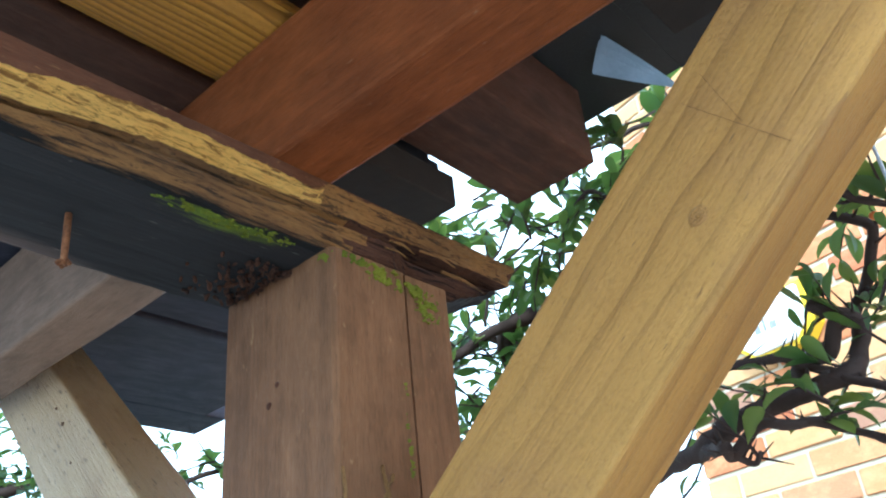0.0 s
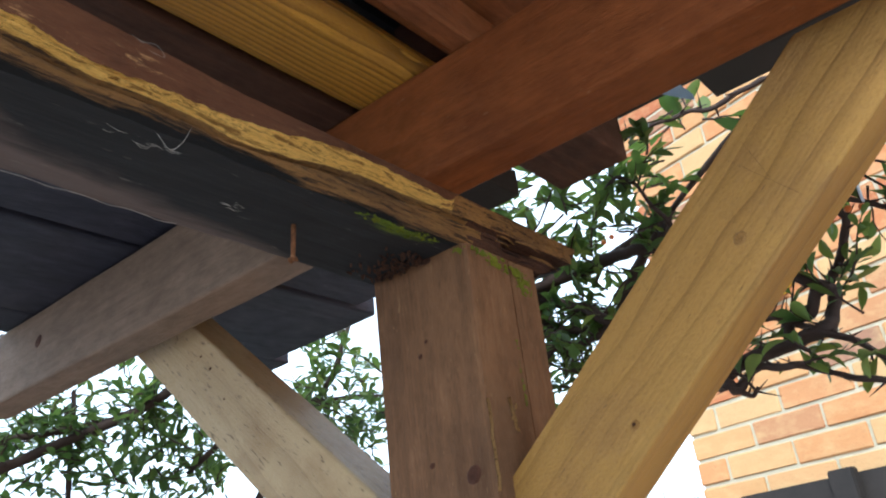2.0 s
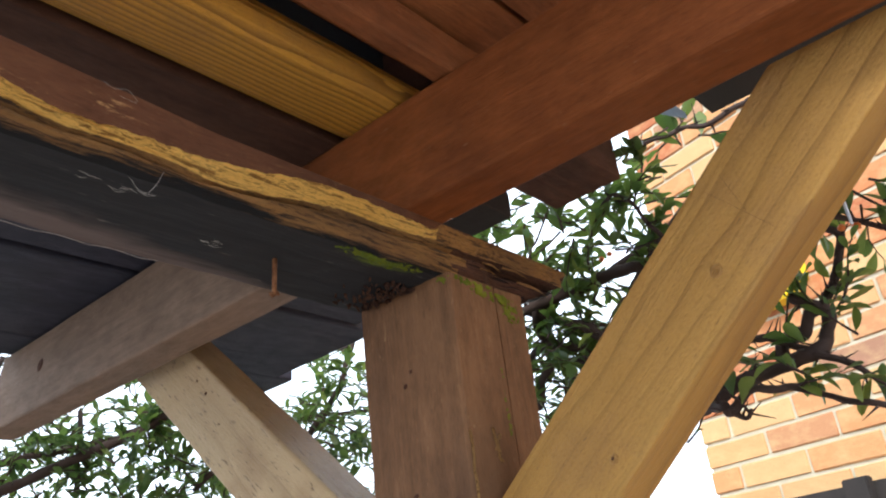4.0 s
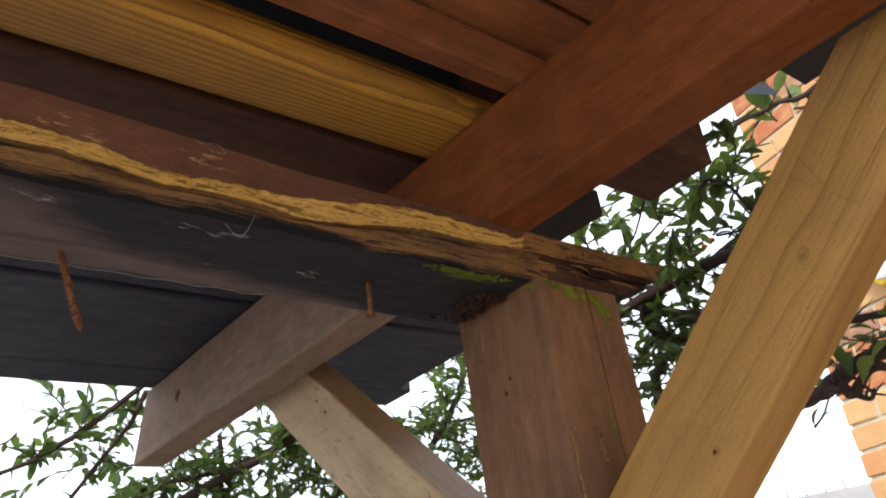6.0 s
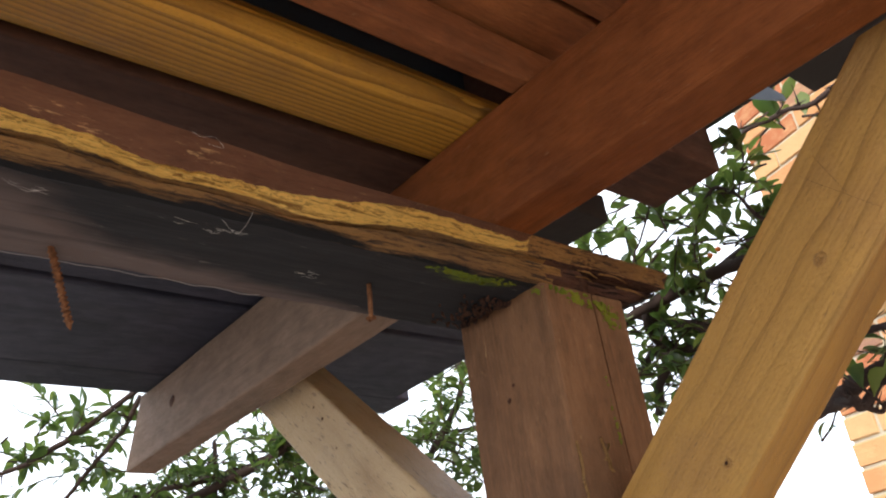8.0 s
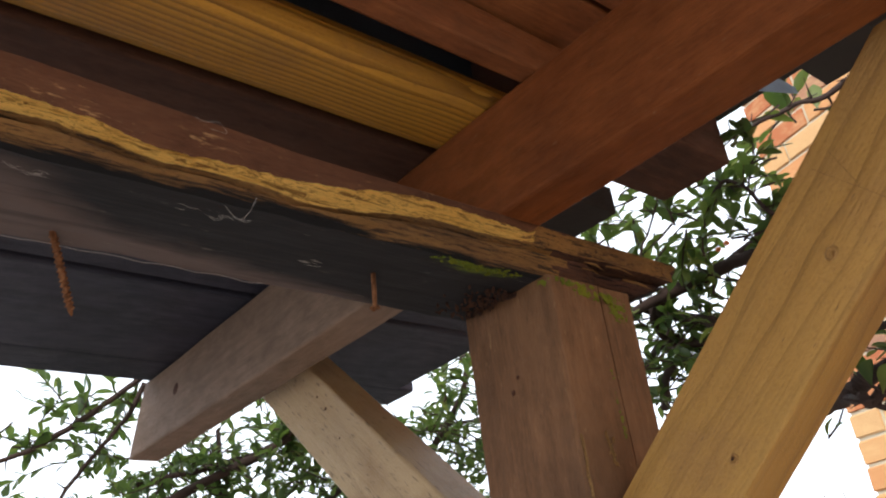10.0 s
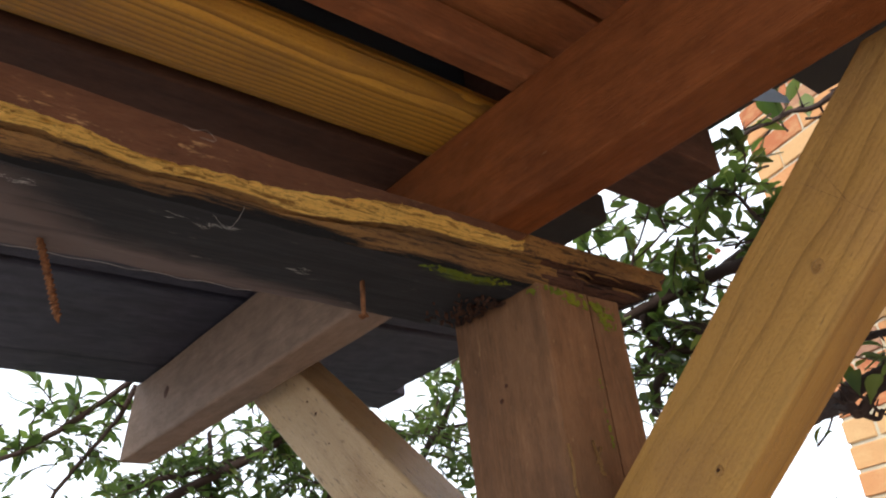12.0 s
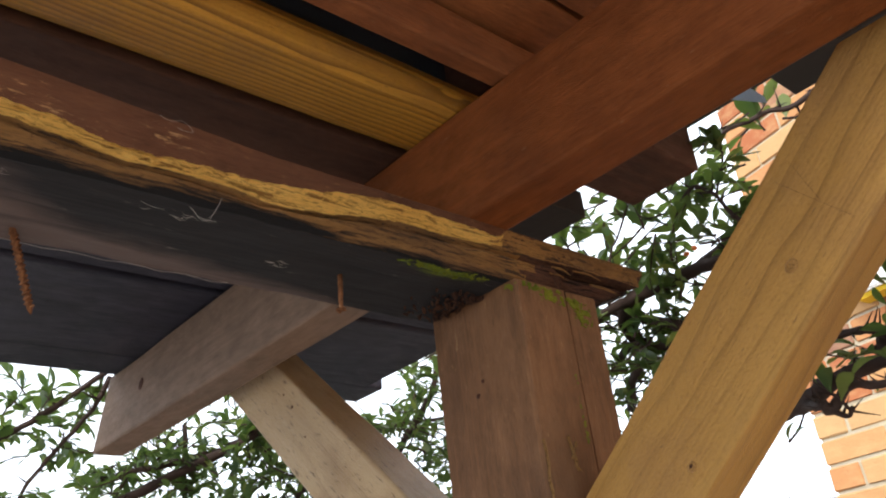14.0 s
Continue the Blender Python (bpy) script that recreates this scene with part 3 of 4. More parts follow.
def tie_x(y):
    return -0.0185 + SKEW * y


def build_tie():
    y0, y1 = -0.47, 0.742
    a, b = Vector((tie_x(y1), y1, (TIE_Z0 + TIE_Z1) / 2)), Vector((tie_x(y0), y0, (TIE_Z0 + TIE_Z1) / 2))
    bm = timber_bm((b - a).length, TIE_W, TIE_Z1 - TIE_Z0, 0.003, 0.0008, 60, 3)
    half = (b - a).length / 2
    for v in bm.verts:  # the slanting cut of the outer end
        if v.co.x < -half + 0.001:
            v.co.x += 0.56 * v.co.z
    for f in bm.faces:  # weathered outside the rotten beam, with daylight and lens haze painted into the colour
        x = f.calc_center_median().x + half
        f.material_index = 1 if x < 0.592 else 0
    ob = finish("tie_beam", bm, [M_TIE, M_STUB])
    ob.matrix_world = along(a, b)
    return tagged(ob, "red-brown stained cross beam with a slant-cut outer end, over the rotten beam", "beam")


tie = build_tie()

BRACE_ANGLE = radians(40.45)
BRACE_H = 0.0710
bd = Vector((0, -math.cos(BRACE_ANGLE), math.sin(BRACE_ANGLE)))
# a plumb cut against the post at the foot, a level cut at the head
mid = Vector((0.0400, -0.1558, 1.9126))
foot, head = mid - bd * 0.2055, mid + bd * 0.2055
inner_brace = timber("knee_brace", foot, head, 0.040, BRACE_H, M_NEW, "new unpainted softwood brace with knot and pencil lines, beside cross beam", "brace", up=(0, 1, 1), round_off=0.002, rough=0.0007, cuts=40, seed=11, cut_a=0.0605, cut_b=-0.0833)
od = Vector((0, math.cos(BRACE_ANGLE), math.sin(BRACE_ANGLE)))
omid = Vector((0.0400, 0.303, 1.934))
outer_brace = timber("knee_brace", omid - od * 0.272, omid + od * 0.27, 0.050, 0.0755, M_OUT, "pale unpainted softwood brace flecked with dirt, under the roof edge", "brace", up=(0, -1, 1), round_off=0.0025, rough=0.0007, cuts=40, seed=12)


def disc_patch(parent, at, size, mat, name, label, seed, face="-x"):
    """A flush knot: a low, oval dome on the face that looks towards -x or -y."""
    rnd = random.Random(seed)
    bm = bmesh.new()
    n = 18
    c = bm.verts.new((-0.0007, 0, 0))
    rings = []
    for r, h in ((0.35, 0.0002), (0.55, 0.0008), (0.8, 0.0004), (1.0, -0.0004)):
        rings.append([bm.verts.new((-h, math.cos(k * math.tau / n) * size * r * 0.8 * rnd.uniform(0.93, 1.07), math.sin(k * math.tau / n) * size * r * rnd.uniform(0.93, 1.07))) for k in range(n)])
    for k in range(n):
        bm.faces.new((c, rings[0][(k + 1) % n], rings[0][k]))
        for a, b in zip(rings, rings[1:]):
            bm.faces.new((a[k], a[(k + 1) % n], b[(k + 1) % n], b[k]))
    bmesh.ops.recalc_face_normals(bm, faces=bm.faces)
    ob = part(name, bm, mat, parent, label, True)
    ob.matrix_parent_inverse = parent.matrix_world.inverted()
    ob.matrix_basis = Matrix.Translation(at) @ (Matrix.Rotation(math.pi / 2, 4, "Z") if face == "-y" else Matrix.Rotation(0.8, 4, "X"))
    return ob


M_KNOT = raw_timber("knot_wood", (0.37, 0.200, 0.060), (0.29, 0.150, 0.044), (0.09, 0.040, 0.015), bands=30.0)
disc_patch(inner_brace, (0.0198, -0.1930, 1.9315), 0.0052, M_KNOT, "knot", "round brown knot", 1)
disc_patch(inner_brace, (0.0198, -0.0990, 1.8385), 0.0040, M_KNOT, "knot", "small dark knot", 2)
disc_patch(inner_brace, (0.0192, -0.0985, 1.8390), 0.0013, M_ROT_D, "knot_hole", "black hole beside the knot", 7)
M_KNOT_BROWN = stained_timber("stained_knot", (0.110, 0.045, 0.026), (0.060, 0.026, 0.017), wear_at=0.74)
disc_patch(post, (-0.0006, 0.0170, 1.8290), 0.0075, M_KNOT_BROWN, "knot", "round knot under brown stain", 3)
disc_patch(post, (-0.0006, 0.055, 1.924), 0.0024, M_KNOT_BROWN, "knot", "small dark knot", 4)
disc_patch(post, (-0.0006, 0.048, 1.934), 0.0018, M_KNOT_BROWN, "knot", "small dark knot", 5)
disc_patch(post, (-0.0006, 0.054, 1.842), 0.0026, M_KNOT_BROWN, "knot", "small dark knot", 14)
disc_patch(tie, (tie_x(0.612) - TIE_W / 2 - 0.0004, 0.612, 2.0950), 0.0085, M_KNOT_BROWN, "knot", "oval knot under weathered stain", 6)


OUT_MARKS = [((0.0148, 0.355, 2.000), 0.0020), ((0.0148, 0.372, 2.018), 0.0014), ((0.0148, 0.330, 1.962), 0.0012)]
for at, size in OUT_MARKS:
    disc_patch(outer_brace, at, size, M_KNOT_BROWN, "knot", "small dark knot", 9)


def pencil(a, b):
    d = (Vector(b) - Vector(a)).normalized()
    bm = tube_bm([a, Vector(a).lerp(Vector(b), 0.5), b], [0.00009] * 3, 4)
    ob = part("pencil_line", bm, M_ROT_D, inner_brace, "thin pencil mark")
    ob.matrix_parent_inverse = inner_brace.matrix_world.inverted()


pencil((0.0199, -0.1990, 1.9840), (0.0199, -0.2340, 1.9440))
pencil((0.0199, -0.2080, 2.0000), (0.0199, -0.2200, 1.9620))


# ---- roof deck ----
DECK_Z = TIE_Z1 + 0.0420
timber("roof_board", (-1.5, 0.0315, TIE_Z1 + 0.0155), (0.004, 0.0315, TIE_Z1 + 0.0155), 0.075, 0.031, M_YEL, "newer yellow treated softwood board among brown roof boards", "board", round_off=0.013, seed=31, cuts=60)
timber("roof_board", (-1.5, 0.1115, TIE_Z1 + 0.0160), (0.001, 0.1115, TIE_Z1 + 0.0160), 0.076, 0.031, M_BLOCKING, "dark brown stained roof board over the rotten beam", "board", round_off=0.002, seed=21, cuts=50)
# The dark brown board continued past the beam, its shade painted as black.
timber("overhang_board", (0.004, 0.1015, TIE_Z1 + 0.0160), (0.194, 0.1015, TIE_Z1 + 0.0160), 0.073, 0.031, M_TAR_SHADE, "short roof board jutting out past the cross beam, shade painted black", "board", round_off=0.002, seed=22, cuts=14, group="jutting roof boards")
timber("roof_batten", (-1.5, -0.0500, TIE_Z1 + 0.0186), (0.004, -0.0500, TIE_Z1 + 0.0186), 0.0185, 0.0370, M_DECK, "brown stained roof batten resting on the cross beam", "batten", round_off=0.002, seed=32, cuts=50)
ends = [0.0, 0.200, 0.215, 0.210]
for i, (ya, yb) in enumerate([(-0.101, -0.004), (-0.203, -0.106), (-0.305, -0.208), (-0.407, -0.310)]):
    zc = DECK_Z + 0.0105 + random.Random(i).uniform(-0.0006, 0.0006)
    if i > 0:
        near = -0.148 if i == 1 else yb
        # Black copy of the brown board's end, standing in for shade.
        timber("overhang_board", (0.031, (ya + near) / 2, zc), (ends[i], (ya + near) / 2, zc), near - ya, 0.021, M_TAR_SHADE, "roof board end jutting out past the cross beam, shade painted black", "board", round_off=0.002, seed=50 + i, cuts=12, group="jutting roof boards")
    timber("roof_board", (-1.5, (ya + yb) / 2, zc), (0.030 if i > 0 else 0.019, (ya + yb) / 2, zc), yb - ya, 0.021, M_DECK, "red-brown stained roof board seen from below", "board", round_off=0.002, seed=40 + i, cuts=30, group="inner roof boards")
timber("packer", (tie_x(-0.335), -0.335, TIE_Z1 + 0.0209), (tie_x(-0.44), -0.44, TIE_Z1 + 0.0209), 0.036, 0.0416, M_DECK, "brown packing block between cross beam and roof boards", "batten", round_off=0.001, seed=63, cuts=6)
joist = timber("joist_end", (0.0195, 0.0215, 2.2165), (0.285, 0.0215, 2.2165), 0.087, 0.084, M_JOIST, "sawn brown joist end jutting past the cross beam", "joist", round_off=0.0025, seed=62, cuts=20)
for i, (ya, yb, xe) in enumerate([(0.154, 0.264, 0.10), (0.270, 0.404, 0.276), (0.410, 0.641, 0.318), (0.648, 0.728, 0.356)]):
    zc = TIE_Z1 + 0.0185 + (-0.003, 0.003, 0.0, 0.003)[i]
    timber("soffit_board", (-1.5, (ya + yb) / 2, zc), (xe, (ya + yb) / 2, zc), yb - ya, 0.030, M_SOFFIT, "black-brown weathered board under the roof overhang", "board", round_off=0.003, seed=70 + i, cuts=40, group="overhang boards")


def sheet_bm(profile, x0, x1, thick):
    """A folded sheet: a profile in y and z drawn along x."""
    bm = bmesh.new()
    low = [[bm.verts.new((x, y, z)) for y, z in profile] for x in (x0, x1)]
    top = [[bm.verts.new((x, y, z + thick)) for y, z in profile] for x in (x0, x1)]
    for k in range(len(profile) - 1):
        bm.faces.new((low[0][k], low[0][k + 1], low[1][k + 1], low[1][k]))
        bm.faces.new((top[0][k], top[1][k], top[1][k + 1], top[0][k + 1]))
        for s in (0, 1):
            bm.faces.new((low[s][k], low[s][k + 1], top[s][k + 1], top[s][k]))
    for k in (0, len(profile) - 1):
        bm.faces.new((low[0][k], low[1][k], top[1][k], top[0][k]))
    bmesh.ops.recalc_face_normals(bm, faces=bm.faces)
    return bm


roof = new("roof_covering")
part("sheet", sheet_bm([(0.732, 2.1770), (0.075, 2.1770)], -1.52, 0.188, 0.006), M_FELT, roof)
part("sheet", sheet_bm([(0.0745, 2.1770), (0.0665, 2.262)], -1.52, 0.175, 0.006), M_FELT, roof)
part("sheet", sheet_bm([(0.0663, 2.262), (-0.1025, 2.262)], -1.52, 0.338, 0.006), M_FELT, roof)
part("sheet", sheet_bm([(-0.1026, 2.2625), (-0.455, 2.2625)], -1.52, 0.392, 0.006), M_FELT, roof)
tagged(roof, "dark roofing felt over the boards of the shelter", "roof", kind="structure")


def flap_bm():
    bm = bmesh.new()
    n = 8
    rows = []
    for i in range(n + 1):
        t = i / n
        a = Vector((0.246, -0.075, 2.262)).lerp(Vector((0.298, -0.105, 2.216)), t)
        b = Vector((0.264, -0.050, 2.245)).lerp(Vector((0.298, -0.106, 2.215)), t)
        rows.append([[bm.verts.new(a.lerp(b, s / 4) + Vector((0, 0, lift + 0.003 * math.sin(3 * s / 4 + 2 * t)))) for s in range(5)] for lift in (0, 0.002)])
    for r0, r1 in zip(rows, rows[1:]):
        for side in (0, 1):
            for s in range(4):
                bm.faces.new((r0[side][s], r0[side][s + 1], r1[side][s + 1], r1[side][s]))
    bmesh.ops.recalc_face_normals(bm, faces=bm.faces)
    return bm


part("flap", flap_bm(), M_FLAP, roof, "torn corner of felt hanging at the roof edge")


# ---- rusty fixings through the beam ----
def build_screw(head, tip, r, threads, name, label):
    a, b = Vector(head), Vector(tip)
    thing = new(name)
    thing.location = a
    d = b - a
    bm = tube_bm([(0, 0, 0), d * 0.5, d * 0.93, d], [r, r, r * 0.9, r * (0.2 if threads else 0.9)], 10)
    shank = part("shank", bm, M_RUST, thing, "", True)
    if threads:
        pts = []
        u = d.normalized().orthogonal().normalized()
        v = d.normalized().cross(u)
        for i in range(threads * 10):
            ang = i * math.tau / 10
            pts.append(d * (0.06 + 0.86 * i / (threads * 10)) + (u * math.cos(ang) + v * math.sin(ang)) * r * 1.18)
        part("thread", tube_bm(pts, [r * 0.40] * len(pts), 4), M_RUST, thing)
    else:
        bm = bmesh.new()
        rnd = random.Random(6)
        for k in range(9):
            ang = k * math.tau / 9
            m = Matrix.Translation(d + Vector((math.cos(ang) * r * 1.5, math.sin(ang) * r * 1.5, rnd.uniform(-0.001, 0.001))))
            bmesh.ops.create_icosphere(bm, subdivisions=1, radius=r * rnd.uniform(0.5, 0.8), matrix=m)
        bmesh.ops.create_icosphere(bm, subdivisions=2, radius=r * 1.3, matrix=Matrix.Translation(d) @ Matrix.Diagonal((1, 1, 0.4, 1)))
        part("burr", bm, M_RUST, thing, "burred rusty tip")
    return tagged(thing, label, "fixing")


build_screw((-0.3245, 0.086, 2.001), (-0.3035, 0.1085, 1.9585), 0.0019, 15, "screw", "long rusty screw poking through the rotten beam's underside")
build_screw((-0.1205, 0.0545, 2.001), (-0.1170, 0.0605, 1.9765), 0.0018, 0, "nail", "rusty nail stub hanging from the rotten beam's underside")


def thread_bm(pts, r=0.00008):
    return tube_bm(spline(pts, 5), [r] * ((len(pts) - 1) * 5 + 1), 4)


M_WEB = rough_plain("dusty_cobweb", (0.38, 0.35, 0.32), (0.55, 0.52, 0.48), 90.0)
web = finish("cobweb", thread_bm([(-0.250, 0.012, 1.9985), (-0.243, 0.010, 1.990), (-0.238, 0.006, 1.994), (-0.235, 0.002, 2.003)]), M_WEB)
tagged(web, "dusty strand of cobweb hanging from the rotten beam", "cobweb")
web2 = finish("cobweb", thread_bm([(-0.275, -0.002, 2.044), (-0.270, -0.004, 2.0405), (-0.262, -0.004, 2.043), (-0.256, -0.003, 2.038), (-0.266, -0.004, 2.037)]), M_WEB)
tagged(web2, "dusty strand of cobweb on the beam's face", "cobweb")


def strands_bm(at, long, seed):
    """A few dusty fibres caught on the underside."""
    rnd = random.Random(seed)
    bm = bmesh.new()
    for _ in range(8):
        p = Vector(at) + Vector((rnd.uniform(-0.5, 0.5) * long, rnd.gauss(0, 0.003), -0.0004))
        w = Vector((rnd.choice((-1, 1)), rnd.gauss(0, 0.14), 0)) * long * rnd.uniform(0.15, 0.45)
        tube_bm([p, p + w * 0.5 + Vector((0, rnd.gauss(0, 0.001), -0.0006)), p + w], [0.00004, 0.00011, 0.00003], 4, bm)
    return bm


STRANDS = [((-0.345, 0.024, 1.999), 0.024), ((-0.252, 0.023, 1.999), 0.032), ((-0.162, 0.055, 1.999), 0.024)]
for i, (at, long) in enumerate(STRANDS):
    tagged(finish("cobweb", strands_bm(at, long, 30 + i), M_WEB), "pale dusty fibres stuck to the black underside", "cobweb", "fibres under the beam")
rim = finish("paint_flake", thread_bm([(-0.40 + 0.012 * i, 0.0988 + 0.0005 * math.sin(i * 2.3), 1.9992 - 0.0006 * (i % 3)) for i in range(19)], 0.00015), M_WEB)
tagged(rim, "thin pale line of dried dust along the beam's lower edge", "dust")


# ---- evergreen shrubs ----
def leaf_shape(fold, curl, blunt):
    """A unit leaf along +x: obovate, folded along its midrib. Vertices and faces."""
    verts, faces = [], []
    stations = [0.0, 0.10, 0.3, 0.52, 0.74, 0.9, 1.0]
    half = [0.015, 0.035, 0.125, 0.19, 0.20 * blunt, 0.13 * blunt, 0.012]
    for s, h in zip(stations, half):
        z = curl * (s - 0.3) ** 2
        verts += [(s, -h, z + fold * h), (s, 0.0, z), (s, h, z + fold * h)]
    for i in range(len(stations) - 1):
        a = 3 * i
        faces += [(a, a + 3, a + 4, a + 1), (a + 1, a + 4, a + 5, a + 2)]
    return verts, faces


LEAVES = [leaf_shape(0.35, -0.25, 1.0), leaf_shape(0.6, -0.45, 0.9), leaf_shape(0.2, 0.12, 1.08), leaf_shape(0.45, -0.1, 0.85)]
LEAF_MESH = []
for verts, faces in LEAVES:
    me = bpy.data.meshes.new("leaf")
    me.from_pydata(verts, [], faces)
    me.materials.append(M_LEAF)
    for p in me.polygons:
        p.use_smooth = True
    LEAF_MESH.append(me)


def leaf_pose(rnd, at, ahead, size):
    ahead = (ahead + Vector((rnd.uniform(-1, 1), rnd.uniform(-1, 1), rnd.uniform(-0.9, 0.8))) * 0.85).normalized()
    side = Vector((rnd.uniform(-0.6, 0.6), rnd.uniform(-0.6, 0.6), 1)).cross(ahead).normalized()
    m = Matrix((ahead, side, ahead.cross(side))).transposed().to_4x4()
    return Matrix.Translation(at) @ m @ Matrix.Diagonal((size, size, size, 1))


def twig_points(rnd, start, way, length, n=6):
    p, d = Vector(start), Vector(way).normalized()
    pts = [p.copy()]
    for _ in range(n):
        d = (d + Vector((rnd.uniform(-1, 1), rnd.uniform(-1, 1), rnd.uniform(-0.8, 0.9))) * 0.28).normalized()
        p = p + d * length / n
        pts.append(p.copy())
    return pts


def clear_of_roof(p):
    """Whether a leaf at p stands outside the shelter's timbers."""
    under_roof = p.x < (0.375 if p.y > 0.26 else 0.30 if p.y < 0.07 else 0.225) and -0.5 < p.y < 0.75 and p.z > 2.10
    near_frame = p.x < 0.20 and p.y < 0.76
    return not under_roof and not near_frame


def build_shrub(name, label, trunk, limbs, clusters, seed, near, leafy=0.6):
    """trunk: points; limbs: (points, thick, thin); clusters: (centre, spread, twigs, leaf length)."""
    rnd = random.Random(seed)
    thing = new(name)
    thing.location = trunk[0]
    back = Matrix.Translation(-Vector(trunk[0]))

    def own(ob):
        ob.matrix_parent_inverse = back
        return ob

    tp = spline(trunk, 5)
    own(part("trunk", tube_bm(tp, [0.030 - 0.016 * i / len(tp) for i in range(len(tp))], 9), M_BARK, thing, "", True))
    spots = []
    for pts, thick, thin in limbs:
        sp = spline(pts, 6)
        sp = [p + noise.noise_vector(p * 40) * 0.004 for p in sp]
        radii = [(thick + (thin - thick) * i / (len(sp) - 1)) * (1 + 0.25 * noise.noise(p * 90)) for i, p in enumerate(sp)]
        bm = tube_bm(sp, radii, 8)
        for i in range(2, len(sp) - 1, 2):  # thorns and spurs
            d = Vector((rnd.uniform(-1, 1), rnd.uniform(-1, 1), rnd.uniform(-0.6, 1))).normalized()
            tube_bm([sp[i], sp[i] + d * 0.012, sp[i] + d * rnd.uniform(0.016, 0.030)], [radii[i] * 0.45 + 0.0005, 0.0009, 0.0003], 4, bm)
        own(part("branch", bm, M_BARK, thing, "", True))
        spots += [(sp[i], sp[min(i + 1, len(sp) - 1)] - sp[max(i - 1, 0)]) for i in range(0, len(sp), 2)]
    twigs = bmesh.new()
    leaves = []

    def dress(pts, size, every=1):
        tube_bm(pts, [0.0016 - 0.0011 * i / (len(pts) - 1) for i in range(len(pts))], 4, twigs)
        for i in range(1, len(pts), every):
            d = (pts[i] - pts[i - 1]).normalized()
            for _ in range(rnd.choice((1, 2, 2, 3))):
                at = pts[i - 1].lerp(pts[i], rnd.random())
                if clear_of_roof(at):
                    leaves.append((leaf_pose(rnd, at, d, size * rnd.uniform(0.55, 1.15)), rnd.randrange(4)))

    for at, d in spots:
        if rnd.random() < leafy and clear_of_roof(at):
            way = d.normalized() * 0.5 + Vector((rnd.uniform(-1, 1), rnd.uniform(-1, 1), rnd.uniform(-1, 1)))
            dress(twig_points(rnd, at, way, rnd.uniform(0.02, 0.06), 3), 0.032)
    for centre, spread, count, size in clusters:
        for _ in range(count):
            start = Vector(centre) + Vector((rnd.gauss(0, 0.5), rnd.gauss(0, 0.5), rnd.gauss(0, 0.5))) * spread
            way = Vector((rnd.uniform(-1, 1), rnd.uniform(-1, 1), rnd.uniform(-0.5, 0.7)))
            if clear_of_roof(start):
                dress(twig_points(rnd, start, way, rnd.uniform(0.04, 0.11), 5), size)
    tw = part("twig_mass", twigs, M_BARK, thing)
    tw["kind"] = "stuff"
    own(tw)
    leaves.sort(key=lambda l: (l[0].translation - Vector((0.30, -0.1, 2.0))).length)
    for m, kind in leaves[:near]:
        ob = new("leaf", LEAF_MESH[kind])
        ob.parent = thing
        ob.matrix_parent_inverse = back
        ob.matrix_basis = m
    verts, faces = [], []
    for m, kind in leaves[near:]:
        v, f = LEAVES[kind]
        base = len(verts)
        verts += [tuple(m @ Vector(c)) for c in v]
        faces += [tuple(base + k for k in q) for q in f]
    if verts:
        me = bpy.data.meshes.new("crown")
        me.from_pydata(verts, [], faces)
        me.materials.append(M_LEAF)
        for p in me.polygons:
            p.use_smooth = True
        crown = own(new("crown", me))
        crown.parent = thing
        crown.matrix_parent_inverse = back
        crown["kind"] = "stuff"
    return tagged(thing, label, "shrub")


